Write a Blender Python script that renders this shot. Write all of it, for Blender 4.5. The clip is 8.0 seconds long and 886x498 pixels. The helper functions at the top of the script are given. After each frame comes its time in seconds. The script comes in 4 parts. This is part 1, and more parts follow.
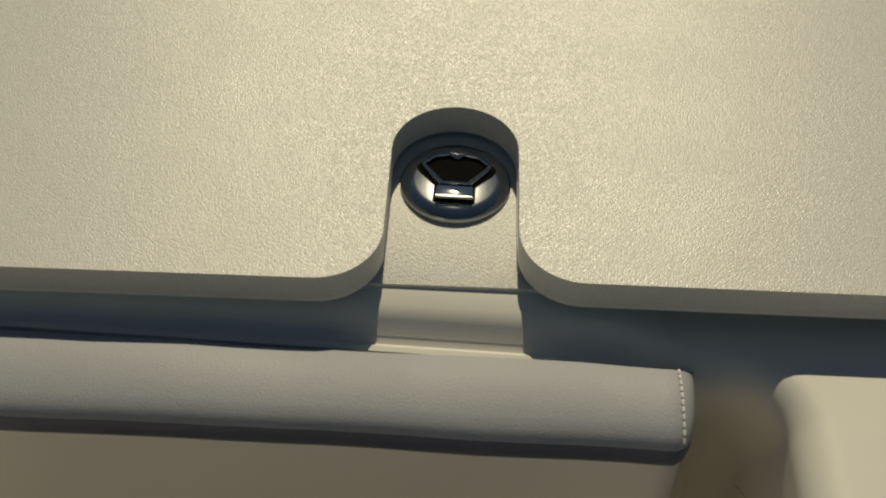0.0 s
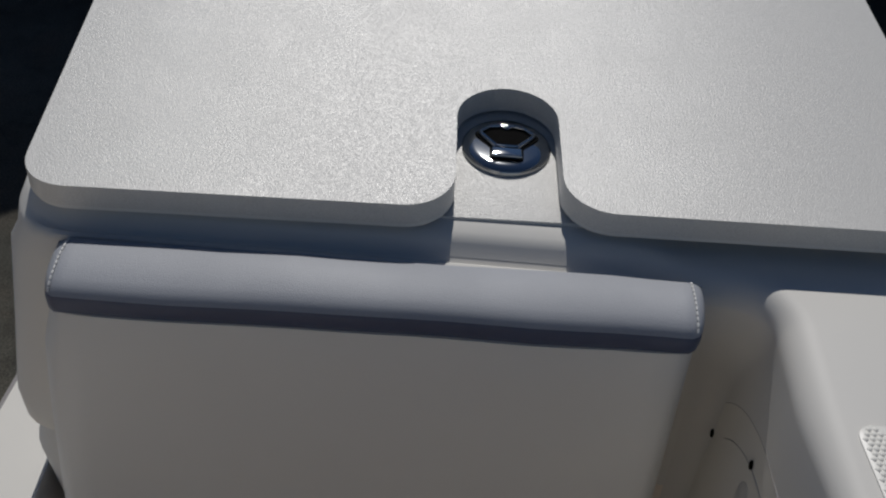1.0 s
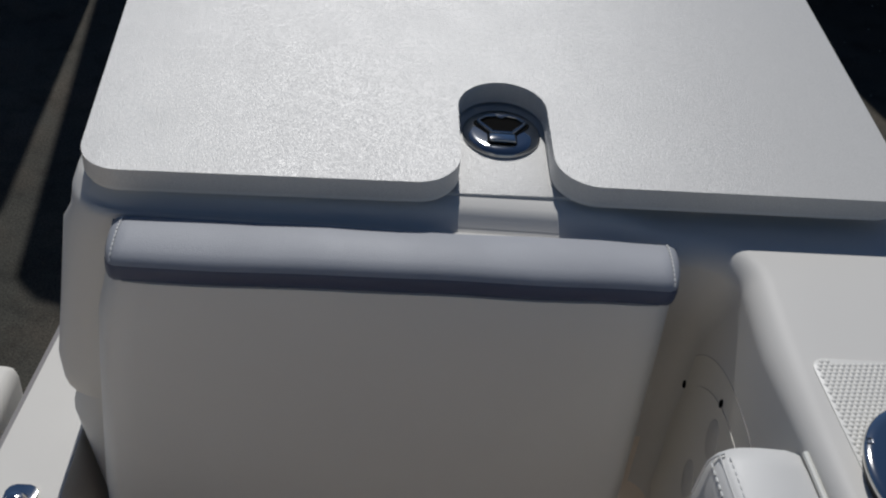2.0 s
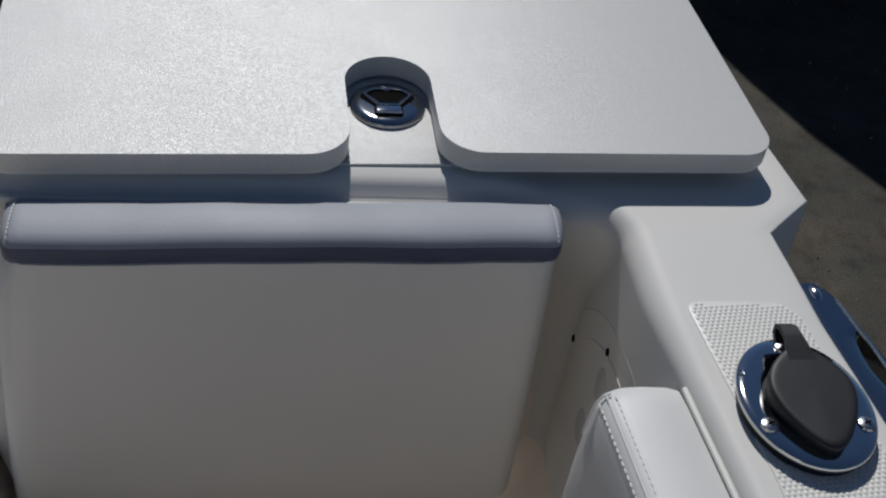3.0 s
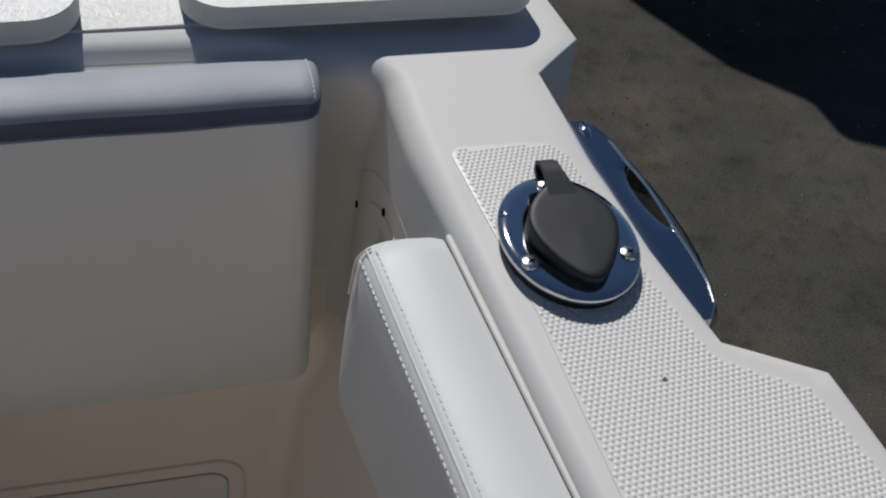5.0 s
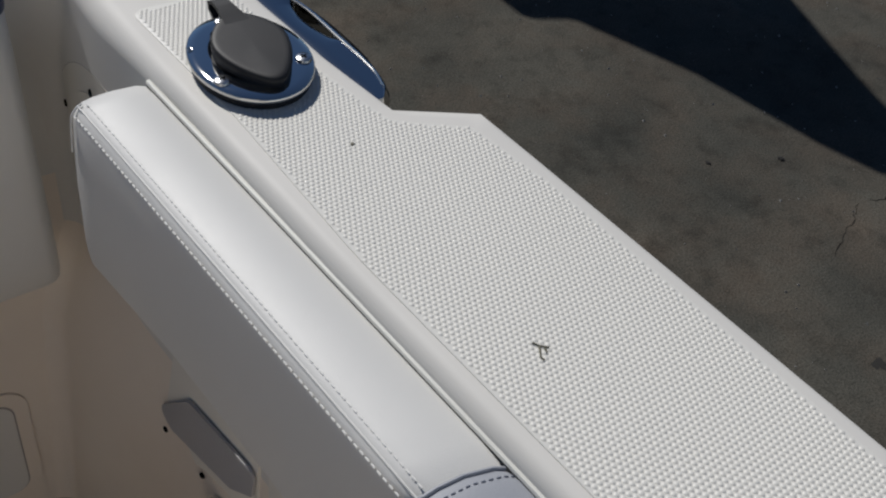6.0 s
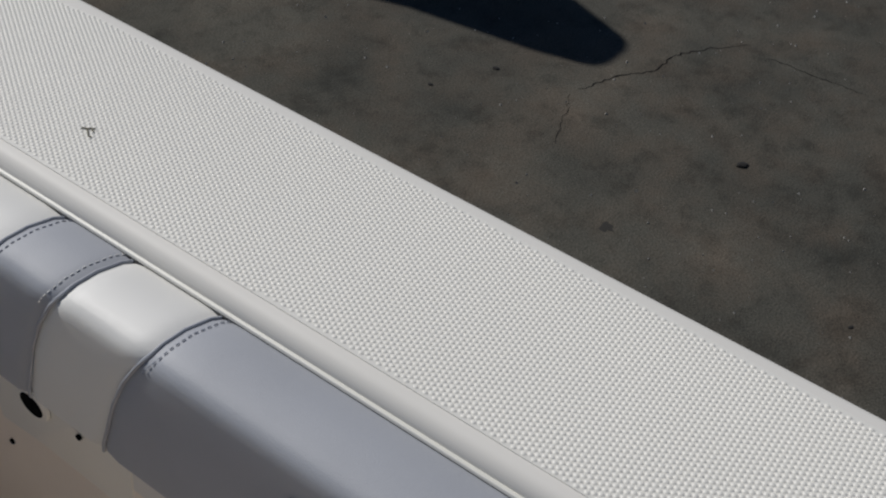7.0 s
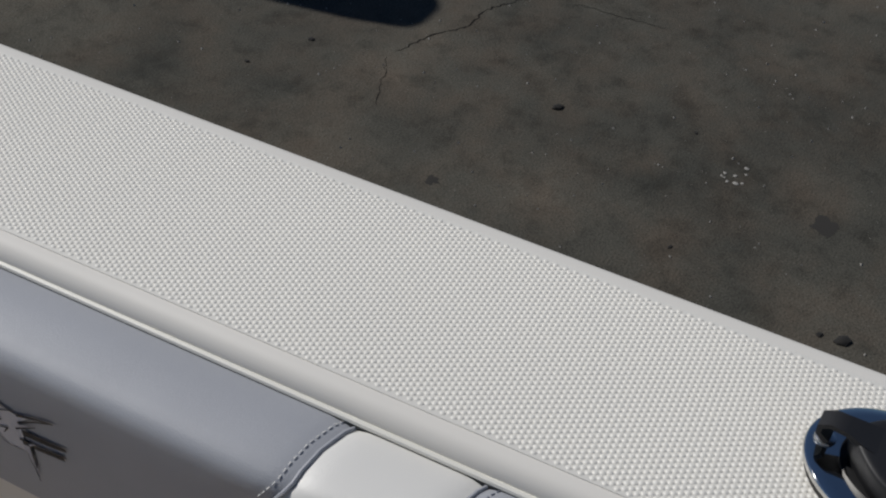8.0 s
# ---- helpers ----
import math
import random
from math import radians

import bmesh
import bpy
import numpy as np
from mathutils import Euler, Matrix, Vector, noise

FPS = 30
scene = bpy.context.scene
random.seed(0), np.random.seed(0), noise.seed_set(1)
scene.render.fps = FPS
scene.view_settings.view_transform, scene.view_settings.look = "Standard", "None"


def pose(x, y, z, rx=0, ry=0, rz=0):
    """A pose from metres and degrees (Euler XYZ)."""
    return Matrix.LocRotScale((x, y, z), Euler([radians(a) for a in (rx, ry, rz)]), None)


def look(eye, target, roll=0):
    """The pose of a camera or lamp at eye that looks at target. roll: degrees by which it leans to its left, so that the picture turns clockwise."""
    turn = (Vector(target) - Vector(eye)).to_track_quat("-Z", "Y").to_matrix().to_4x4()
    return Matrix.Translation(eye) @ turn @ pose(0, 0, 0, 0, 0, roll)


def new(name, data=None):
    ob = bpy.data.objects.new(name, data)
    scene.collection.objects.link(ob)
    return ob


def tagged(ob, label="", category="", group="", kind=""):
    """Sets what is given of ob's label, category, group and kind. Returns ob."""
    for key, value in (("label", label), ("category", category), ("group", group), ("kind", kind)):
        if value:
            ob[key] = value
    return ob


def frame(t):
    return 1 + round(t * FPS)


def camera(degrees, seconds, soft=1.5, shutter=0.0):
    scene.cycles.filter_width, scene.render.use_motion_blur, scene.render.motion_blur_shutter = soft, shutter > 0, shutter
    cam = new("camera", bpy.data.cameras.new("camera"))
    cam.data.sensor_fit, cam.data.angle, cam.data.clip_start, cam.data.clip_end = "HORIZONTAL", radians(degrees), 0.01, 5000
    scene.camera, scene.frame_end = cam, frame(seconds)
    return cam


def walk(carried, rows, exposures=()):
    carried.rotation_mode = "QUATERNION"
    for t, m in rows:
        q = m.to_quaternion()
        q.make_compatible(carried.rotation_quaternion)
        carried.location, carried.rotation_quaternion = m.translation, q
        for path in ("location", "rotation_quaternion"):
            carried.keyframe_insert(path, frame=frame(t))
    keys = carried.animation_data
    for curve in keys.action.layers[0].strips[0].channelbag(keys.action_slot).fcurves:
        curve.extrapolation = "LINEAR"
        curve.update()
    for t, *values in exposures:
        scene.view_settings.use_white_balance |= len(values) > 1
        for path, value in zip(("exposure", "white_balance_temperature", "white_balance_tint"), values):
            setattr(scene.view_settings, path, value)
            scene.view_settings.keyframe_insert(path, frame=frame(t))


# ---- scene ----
cam = camera(44.0, 8.0, soft=2.2)
PATH = [
    (0, (0.12, 0.069, 0.436), (0.044, 1.457, -1.002), 1.4),
    (0.5, (0.109, -0.054, 0.426), (0.051, 1.466, -0.873), 2.7),
    (1, (0.059, -0.105, 0.463), (0.068, 1.408, -0.846), 5.0),
    (1.2, (0.029, -0.128, 0.48), (0.091, 1.381, -0.831), 6.5),
    (2.3, (0.008, -0.221, 0.509), (0.141, 1.315, -0.764), 5.9),
    (2.5, (0.0, -0.228, 0.514), (0.195, 1.298, -0.764), 6.8),
    (3, (0.015, -0.238, 0.512), (0.308, 1.268, -0.771), 8.0),
    (3.5, (0.065, -0.229, 0.504), (0.371, 1.25, -0.807), 7.9),
    (4, (0.109, -0.226, 0.497), (0.413, 1.22, -0.851), 7.6),
    (4.2, (0.12, -0.224, 0.498), (0.434, 1.199, -0.872), 7.3),
    (5.3, (0.075, -0.261, 0.463), (0.738, 1.016, -0.925), 10.8),
    (5.5, (0.065, -0.288, 0.466), (0.814, 0.935, -0.928), 10.4),
    (6, (0.053, -0.402, 0.481), (0.973, 0.704, -0.908), 8.6),
    (6.5, (0.036, -0.564, 0.512), (1.092, 0.423, -0.871), 6.7),
    (7, (0.04, -0.703, 0.505), (1.197, 0.175, -0.87), 5.3),
    (7.5, (0.04, -0.8, 0.501), (1.264, -0.021, -0.875), 4.9),
    (8, (0.047, -0.859, 0.489), (1.324, -0.171, -0.889), 4.5),
]
walk(cam, [(t, look(eye, target, roll)) for t, eye, target, roll in PATH],
     exposures=[(0.0, -0.25, 9500, 0), (0.4, -0.25, 9200, 0), (0.7, -0.27, 7700, 5), (1.0, -0.3, 6500, 10), (1.3, -0.3, 6400, 10), (2.5, -0.15, 6300, 10), (4.2, -0.15, 6300, 10), (5.3, 0.05, 6400, 10), (6.0, 0.05, 6500, 10), (8.0, 0.05, 6550, 10)])

# ---- light ----
SUN_EL, SUN_AZ = 47.0, -3.0          # degrees above the horizon; degrees from +y towards +x
sun_dir = Vector((math.sin(radians(SUN_AZ)) * math.cos(radians(SUN_EL)), math.cos(radians(SUN_AZ)) * math.cos(radians(SUN_EL)), math.sin(radians(SUN_EL))))
world = bpy.data.worlds.new("sky")
world.use_nodes = True
scene.world = world
wn = world.node_tree.nodes
sky = wn.new("ShaderNodeTexSky")
sky.sky_type, sky.sun_disc, sky.sun_elevation, sky.sun_rotation = "NISHITA", False, radians(SUN_EL), radians(SUN_AZ)
sky.air_density, sky.dust_density, sky.ozone_density, sky.altitude = 1.0, 0.0, 5.0, 1500.0
wn["Background"].inputs["Strength"].default_value = 0.040
world.node_tree.links.new(sky.outputs[0], wn["Background"].inputs["Color"])
sun_data = bpy.data.lights.new("sun", "SUN")
sun_data.energy, sun_data.angle, sun_data.color = 2.95, radians(0.53), (1.0, 0.975, 0.94)
sun = new("sun", sun_data)
sun.matrix_world = look(tuple(sun_dir * 20), (0, 0, 0))


# ---- materials ----
def material(name, color, rough=0.5, metal=0.0, grain=0.0, grain_scale=800.0, relief=0.0005, spots=0.06, spot_scale=6.0, coat=0.0, spec=0.5, second=None, detail=3.0, rough_var=0.08):
    """A surface with two scales of variation in its colour and a fine relief."""
    m = bpy.data.materials.new(name)
    m.use_nodes = True
    nt = m.node_tree
    b = nt.nodes["Principled BSDF"]
    b.inputs["Metallic"].default_value = metal
    b.inputs["Specular IOR Level"].default_value = spec
    b.inputs["Coat Weight"].default_value = coat
    b.inputs["Coat Roughness"].default_value = 0.08
    tc = nt.nodes.new("ShaderNodeTexCoord")
    big, fine = nt.nodes.new("ShaderNodeTexNoise"), nt.nodes.new("ShaderNodeTexNoise")
    big.inputs["Scale"].default_value, big.inputs["Detail"].default_value = spot_scale, 6.0
    fine.inputs["Scale"].default_value, fine.inputs["Detail"].default_value = grain_scale, detail
    for n in (big, fine):
        nt.links.new(tc.outputs["Object"], n.inputs["Vector"])
    ramp = nt.nodes.new("ShaderNodeMapRange")
    ramp.inputs["From Min"].default_value, ramp.inputs["From Max"].default_value = 0.3, 0.7
    nt.links.new(big.outputs["Fac"], ramp.inputs["Value"])
    mix = nt.nodes.new("ShaderNodeMix")
    mix.data_type = "RGBA"
    other = second or tuple(c * (1 - spots) for c in color)
    mix.inputs["A"].default_value, mix.inputs["B"].default_value = (*color, 1), (*other, 1)
    nt.links.new(ramp.outputs["Result"], mix.inputs["Factor"])
    mix2 = nt.nodes.new("ShaderNodeMix")
    mix2.data_type, mix2.blend_type = "RGBA", "MULTIPLY"
    mix2.inputs["Factor"].default_value = grain
    nt.links.new(mix.outputs["Result"], mix2.inputs["A"])
    nt.links.new(fine.outputs["Color"] if second else fine.outputs["Fac"], mix2.inputs["B"])
    nt.links.new(mix2.outputs["Result"], b.inputs["Base Color"])
    rr = nt.nodes.new("ShaderNodeMapRange")
    rr.inputs["To Min"].default_value, rr.inputs["To Max"].default_value = max(0.02, rough - rough_var), min(1, rough + rough_var)
    nt.links.new(big.outputs["Fac"], rr.inputs["Value"])
    nt.links.new(rr.outputs["Result"], b.inputs["Roughness"])
    if relief:
        bump = nt.nodes.new("ShaderNodeBump")
        bump.inputs["Strength"].default_value, bump.inputs["Distance"].default_value = 1.0, relief
        nt.links.new(fine.outputs["Fac"], bump.inputs["Height"])
        nt.links.new(bump.outputs["Normal"], b.inputs["Normal"])
    return m


GEL = material("white_gelcoat", (0.705, 0.685, 0.64), 0.6, relief=0.00004, grain_scale=60, spots=0.03)
GRIP = material("moulded_grip_gelcoat", (0.745, 0.73, 0.68), 0.4, relief=0.00005, grain_scale=900, spots=0.03)
BOARD = material("textured_white_board", (0.75, 0.737, 0.70), 0.335, grain=0.30, relief=0.00005, grain_scale=1000, spec=0.5, spots=0.03, spot_scale=25, detail=1.5, rough_var=0.05)
EDGE = material("cut_board_edge", (0.72, 0.71, 0.68), 0.5, relief=0.0002, grain_scale=300, spots=0.04)
VINYL = material("white_marine_vinyl", (0.705, 0.698, 0.670), 0.42, relief=0.00020, grain_scale=1500, spots=0.03, spot_scale=9)
GREY = material("grey_marine_vinyl", (0.365, 0.38, 0.415), 0.55, grain=0.10, relief=0.00022, grain_scale=1100, spots=0.07, spot_scale=14)
# darker, bluer copy of the grey vinyl for the strip's shaded front
SHADED_GREY = material("shaded_grey_vinyl", (0.048, 0.066, 0.125), 0.45, relief=0.0002, grain_scale=1500, spots=0.08, spot_scale=14)
PIPING = material("piping_vinyl", (0.75, 0.74, 0.68), 0.4, relief=0.0001, grain_scale=900, spots=0.05)
THREAD = material("white_thread", (0.82, 0.81, 0.78), 0.7, relief=0, grain_scale=3000)
THREAD_GREY = material("grey_thread", (0.22, 0.24, 0.29), 0.7, relief=0.0001, grain_scale=3000)
CHROME = material("polished_stainless", (0.70, 0.69, 0.67), 0.06, metal=1.0, relief=0.00001, grain_scale=200, spots=0.1, rough_var=0.03)
SATIN = material("satin_stainless", (0.44, 0.45, 0.46), 0.09, metal=1.0, relief=0.00001, grain_scale=400, rough_var=0.04)
STEEL = material("brushed_stainless", (0.55, 0.56, 0.58), 0.25, metal=1.0, relief=0.00002, grain_scale=900)
RUBBER = material("black_rubber", (0.013, 0.013, 0.0145), 0.55, relief=0.0001, grain_scale=1200, spots=0.3, spot_scale=30)
BLACK = material("black_plastic", (0.012, 0.012, 0.013), 0.3, relief=0.00005, grain_scale=700)
# near black: painted shade of hollows, and the dark screw heads
SHADE_SCREW_BLACK = material("shade_and_screw_black", (0.004, 0.004, 0.004), 0.7, spec=0.02)
PLASTIC = material("white_plastic_plate", (0.78, 0.75, 0.68), 0.45, relief=0.00005, grain_scale=300)
# gelcoat with the cockpit's warm bounce light mixed into its colour
BOUNCE_GEL = material("bounce_warmed_gelcoat", (0.84, 0.75, 0.645), 0.35, relief=0.0001, grain_scale=120, spots=0.05)
TAN = material("tan_deck_floor", (0.62, 0.50, 0.38), 0.6, relief=0.0003, grain_scale=200, spots=0.1)
TIMBER = material("weathered_timber", (0.22, 0.17, 0.12), 0.8, relief=0.001, grain_scale=120, spots=0.3, spot_scale=12)
RUB = material("grey_rub_rail", (0.32, 0.30, 0.29), 0.5, relief=0.0002, grain_scale=300)
CASTER_PAINT = material("dark_caster_paint", (0.03, 0.03, 0.035), 0.3)
INK = material("black_print", (0.012, 0.012, 0.014), 0.5)
PRINT_FILL = material("pale_print", (0.56, 0.56, 0.60), 0.5)
DIMPLE = material("shaded_plastic", (0.62, 0.60, 0.56), 0.5)
INK_GREY = material("grey_print", (0.40, 0.395, 0.40), 0.5)
DEBRIS = material("dry_leaf", (0.20, 0.19, 0.14), 0.8, relief=0.0003, grain_scale=900, spots=0.4, spot_scale=200)


def pebbled(m, scale, height):
    """Adds a relief of small rounded grains over a material's fine relief."""
    nt = m.node_tree
    first = [n for n in nt.nodes if n.type == "BUMP"][0]
    tc = [n for n in nt.nodes if n.type == "TEX_COORD"][0]
    vor, bump = nt.nodes.new("ShaderNodeTexVoronoi"), nt.nodes.new("ShaderNodeBump")
    vor.feature = "F1"
    vor.inputs["Scale"].default_value = scale
    bump.inputs["Distance"].default_value, bump.invert = height, True
    nt.links.new(tc.outputs["Object"], vor.inputs["Vector"])
    nt.links.new(vor.outputs["Distance"], bump.inputs["Height"])
    nt.links.new(first.outputs["Normal"], bump.inputs["Normal"])
    nt.links.new(bump.outputs["Normal"], nt.nodes["Principled BSDF"].inputs["Normal"])


pebbled(BOARD, 1150, 0.00016)


def asphalt():
    m = bpy.data.materials.new("old_asphalt")
    m.use_nodes = True
    nt = m.node_tree
    b = nt.nodes["Principled BSDF"]
    b.inputs["Roughness"].default_value = 0.9
    b.inputs["Specular IOR Level"].default_value = 0.15
    tc = nt.nodes.new("ShaderNodeTexCoord")

    def tex(scale, detail, lo, hi, a, c):
        n, r = nt.nodes.new("ShaderNodeTexNoise"), nt.nodes.new("ShaderNodeValToRGB")
        n.inputs["Scale"].default_value, n.inputs["Detail"].default_value, n.inputs["Roughness"].default_value = scale, detail, 0.62
        r.color_ramp.elements[0].position, r.color_ramp.elements[1].position = lo, hi
        r.color_ramp.elements[0].color, r.color_ramp.elements[1].color = (*a, 1), (*c, 1)
        nt.links.new(tc.outputs["Object"], n.inputs["Vector"])
        nt.links.new(n.outputs["Fac"], r.inputs["Fac"])
        return n, r

    def mul(a, c, kind="MULTIPLY", fac=1.0):
        x = nt.nodes.new("ShaderNodeMix")
        x.data_type, x.blend_type = "RGBA", kind
        x.inputs["Factor"].default_value = fac
        nt.links.new(a, x.inputs["A"])
        nt.links.new(c, x.inputs["B"])
        return x.outputs["Result"]

    _, base = tex(2.2, 8, 0.32, 0.7, (0.049, 0.0485, 0.043), (0.098, 0.092, 0.078))
    _, warm = tex(4.5, 6, 0.42, 0.72, (1.03, 1.04, 1.03), (1.13, 1.0, 0.93))
    _, blot = tex(11, 8, 0.30, 0.50, (0.66, 0.66, 0.66), (1.0, 1.0, 1.0))
    gn, grit = tex(170, 6, 0.32, 0.70, (0.52, 0.52, 0.52), (1.48, 1.47, 1.44))
    vor = nt.nodes.new("ShaderNodeTexVoronoi")
    vor.inputs["Scale"].default_value = 95
    nt.links.new(tc.outputs["Object"], vor.inputs["Vector"])
    sr = nt.nodes.new("ShaderNodeValToRGB")
    sr.color_ramp.elements[0].position, sr.color_ramp.elements[1].position = 0.04, 0.12
    sr.color_ramp.elements[0].color, sr.color_ramp.elements[1].color = (2.2, 2.1, 1.95, 1), (1, 1, 1, 1)
    nt.links.new(vor.outputs["Distance"], sr.inputs["Fac"])
    pit = nt.nodes.new("ShaderNodeTexVoronoi")
    pit.inputs["Scale"].default_value = 60
    nt.links.new(tc.outputs["Object"], pit.inputs["Vector"])
    pr = nt.nodes.new("ShaderNodeValToRGB")
    pr.color_ramp.elements[0].position, pr.color_ramp.elements[1].position = 0.05, 0.16
    pr.color_ramp.elements[0].color, pr.color_ramp.elements[1].color = (0.35, 0.35, 0.35, 1), (1, 1, 1, 1)
    nt.links.new(pit.outputs["Distance"], pr.inputs["Fac"])
    c = mul(mul(mul(mul(base.outputs[0], warm.outputs[0]), blot.outputs[0]), grit.outputs[0]), sr.outputs[0], fac=0.6)
    c = mul(c, pr.outputs[0], fac=0.7)
    nt.links.new(c, b.inputs["Base Color"])
    bump = nt.nodes.new("ShaderNodeBump")
    bump.inputs["Strength"].default_value, bump.inputs["Distance"].default_value = 0.6, 0.004
    nt.links.new(gn.outputs["Fac"], bump.inputs["Height"])
    nt.links.new(bump.outputs["Normal"], b.inputs["Normal"])
    return m


ASPHALT = asphalt()


# ---- builders ----
def part(name, bm, mat, parent=None, label="", smooth=True):
    """Links a bmesh as one mesh object, under a thing or a part where one is given."""
    me = bpy.data.meshes.new(name)
    bmesh.ops.recalc_face_normals(bm, faces=bm.faces[:])
    bm.to_mesh(me)
    bm.free()
    me.materials.append(mat)
    if smooth:
        me.polygons.foreach_set("use_smooth", [True] * len(me.polygons))
        me.set_sharp_from_angle(angle=radians(38))
    ob = new(name, me)
    if parent:
        ob.parent = parent
        if parent.type == "EMPTY":
            ob.matrix_parent_inverse = Matrix.Translation(parent.location).inverted()
    if label:
        ob["label"] = label
    return ob


def thing(name, place, label, category, group="", kind=""):
    ob = new(name)
    ob.empty_display_size = 0.02
    ob.location = place
    return tagged(ob, label, category, group, kind)


def slab(points, z0, z1, bevel=0.0, seg=3, only_top=False):
    """A plate with the given outline, its edges rounded."""
    bm = bmesh.new()
    low = [bm.verts.new((x, y, z0)) for x, y in points]
    top = [bm.verts.new((x, y, z1)) for x, y in points]
    n = len(points)
    bm.faces.new(low[::-1])
    t = bm.faces.new(top)
    for i in range(n):
        bm.faces.new((low[i], low[(i + 1) % n], top[(i + 1) % n], top[i]))
    if bevel:
        edges = [e for e in t.edges] if only_top else [e for f in bm.faces if len(f.verts) == n or f is t for e in f.edges]
        bmesh.ops.bevel(bm, geom=list(set(edges)), offset=bevel, segments=seg, profile=0.5, affect="EDGES")
    return bm


def rounded(points, radii, seg=10):
    """An outline with its corners rounded by the radii given."""
    out = []
    n = len(points)
    for i in range(n):
        p, a, c = Vector(points[i]), Vector(points[i - 1]), Vector(points[(i + 1) % n])
        r = radii[i]
        if r <= 0:
            out.append(tuple(p))
            continue
        u, v = (a - p).normalized(), (c - p).normalized()
        ang = u.angle(v)
        d = r / math.tan(ang / 2)
        s, e = p + u * d, p + v * d
        o = p + (u + v).normalized() * (r / math.sin(ang / 2))
        a0, a1 = math.atan2(s.y - o.y, s.x - o.x), math.atan2(e.y - o.y, e.x - o.x)
        da = (a1 - a0 + math.pi) % (2 * math.pi) - math.pi
        for k in range(seg + 1):
            w = a0 + da * k / seg
            out.append((o.x + r * math.cos(w), o.y + r * math.sin(w)))
    return out


def loft(rings, closed_ring=True, caps=True):
    """A skin over rings of equal length."""
    bm = bmesh.new()
    vs = [[bm.verts.new(p) for p in ring] for ring in rings]
    n = len(rings[0])
    for a, b in zip(vs, vs[1:]):
        for i in range(n if closed_ring else n - 1):
            j = (i + 1) % n
            bm.faces.new((a[i], a[j], b[j], b[i]))
    if caps and closed_ring:
        bm.faces.new(vs[0][::-1])
        bm.faces.new(vs[-1])
    return bm


def tube(points, r, sides=8, bm=None):
    """A round cord along the points."""
    own = bm is None
    bm = bm or bmesh.new()
    pts = [Vector(p) for p in points]
    rings = []
    for i, p in enumerate(pts):
        t = (pts[min(i + 1, len(pts) - 1)] - pts[max(i - 1, 0)]).normalized()
        u = t.cross(Vector((0, 0, 1)))
        if u.length < 1e-4:
            u = t.cross(Vector((1, 0, 0)))
        u.normalize()
        w = u.cross(t)
        rings.append([bm.verts.new(p + r * (math.cos(a) * u + math.sin(a) * w)) for a in (2 * math.pi * k / sides for k in range(sides))])
    for a, b in zip(rings, rings[1:]):
        for i in range(sides):
            bm.faces.new((a[i], a[(i + 1) % sides], b[(i + 1) % sides], b[i]))
    bm.faces.new(rings[0][::-1])
    bm.faces.new(rings[-1])
    return bm


def along(points, step, length):
    """Pieces of the given length, one every step, along a line of points."""
    pts = [Vector(p) for p in points]
    dist = [0.0]
    for a, b in zip(pts, pts[1:]):
        dist.append(dist[-1] + (b - a).length)

    def at(s):
        for i in range(1, len(pts)):
            if s <= dist[i]:
                return pts[i - 1].lerp(pts[i], (s - dist[i - 1]) / max(1e-9, dist[i] - dist[i - 1]))
        return pts[-1]
    s = 0.0
    while s + length < dist[-1]:
        yield at(s), at(s + length)
        s += step


def stitches(points, step=0.005, length=0.0034, r=0.0006):
    bm = bmesh.new()
    for a, b in along(points, step, length):
        tube((a, (a + b) / 2 + Vector((0, 0, 0.0002)), b), r, 5, bm)
    return bm


def disc_rings(profile, seg=40, sx=1.0, sy=1.0, cx=0.0, cy=0.0):
    """A turned body: profile of (radius, z)."""
    return [[(cx + sx * r * math.cos(2 * math.pi * k / seg), cy + sy * r * math.sin(2 * math.pi * k / seg), z) for k in range(seg)] for r, z in profile]


# ---- the ground ----
GROUND = -1.6
bm = bmesh.new()
N, S = 60, 60.0
for i in range(N + 1):
    for j in range(N + 1):
        u, v = 2 * i / N - 1, 2 * j / N - 1
        x, y = S * u * abs(u) ** 1.5 + 2.0, S * v * abs(v) ** 1.5 + 1.0
        bm.verts.new((x, y, GROUND + 0.02 * min(1.0, max(0.0, (abs(x) + abs(y) - 12.0) / 10.0)) * noise.noise(Vector((x * 0.4, y * 0.4, 0)))))
bm.verts.ensure_lookup_table()
for i in range(N):
    for j in range(N):
        a = i * (N + 1) + j
        bm.faces.new([bm.verts[k] for k in (a, a + N + 1, a + N + 2, a + 1)])
ground = tagged(part("ground", bm, ASPHALT), "worn dark grey asphalt yard with stains and cracks", "ground", kind="structure")


# ---- the boat's moulded deck ----
def outer_x(y):
    return 0.487 - 0.086 * y


def grip_x(y):
    return 0.3195 - 0.092 * y


def pad_x(y):
    return 0.304 - 0.09 * y


boat = thing("boat", (0.1, 0.0, GROUND + 0.5), "white fibreglass fishing boat standing on blocks in a yard", "boat")

FRONT = -2.6
# gunwale top: outer side with the cut-away for the cleat, inner side rolled over
out_line = [(outer_x(FRONT), FRONT), (outer_x(-1.4), -1.4), (outer_x(-0.7), -0.7), (outer_x(0.05), 0.05), (0.479, 0.086), (0.4230, 0.118), (0.4183, 0.145), (0.4090, 0.2), (0.4055, 0.24), (0.4000, 0.29), (0.394, 0.389), (0.440, 0.431), (0.431, 0.52), (0.425, 0.60)]
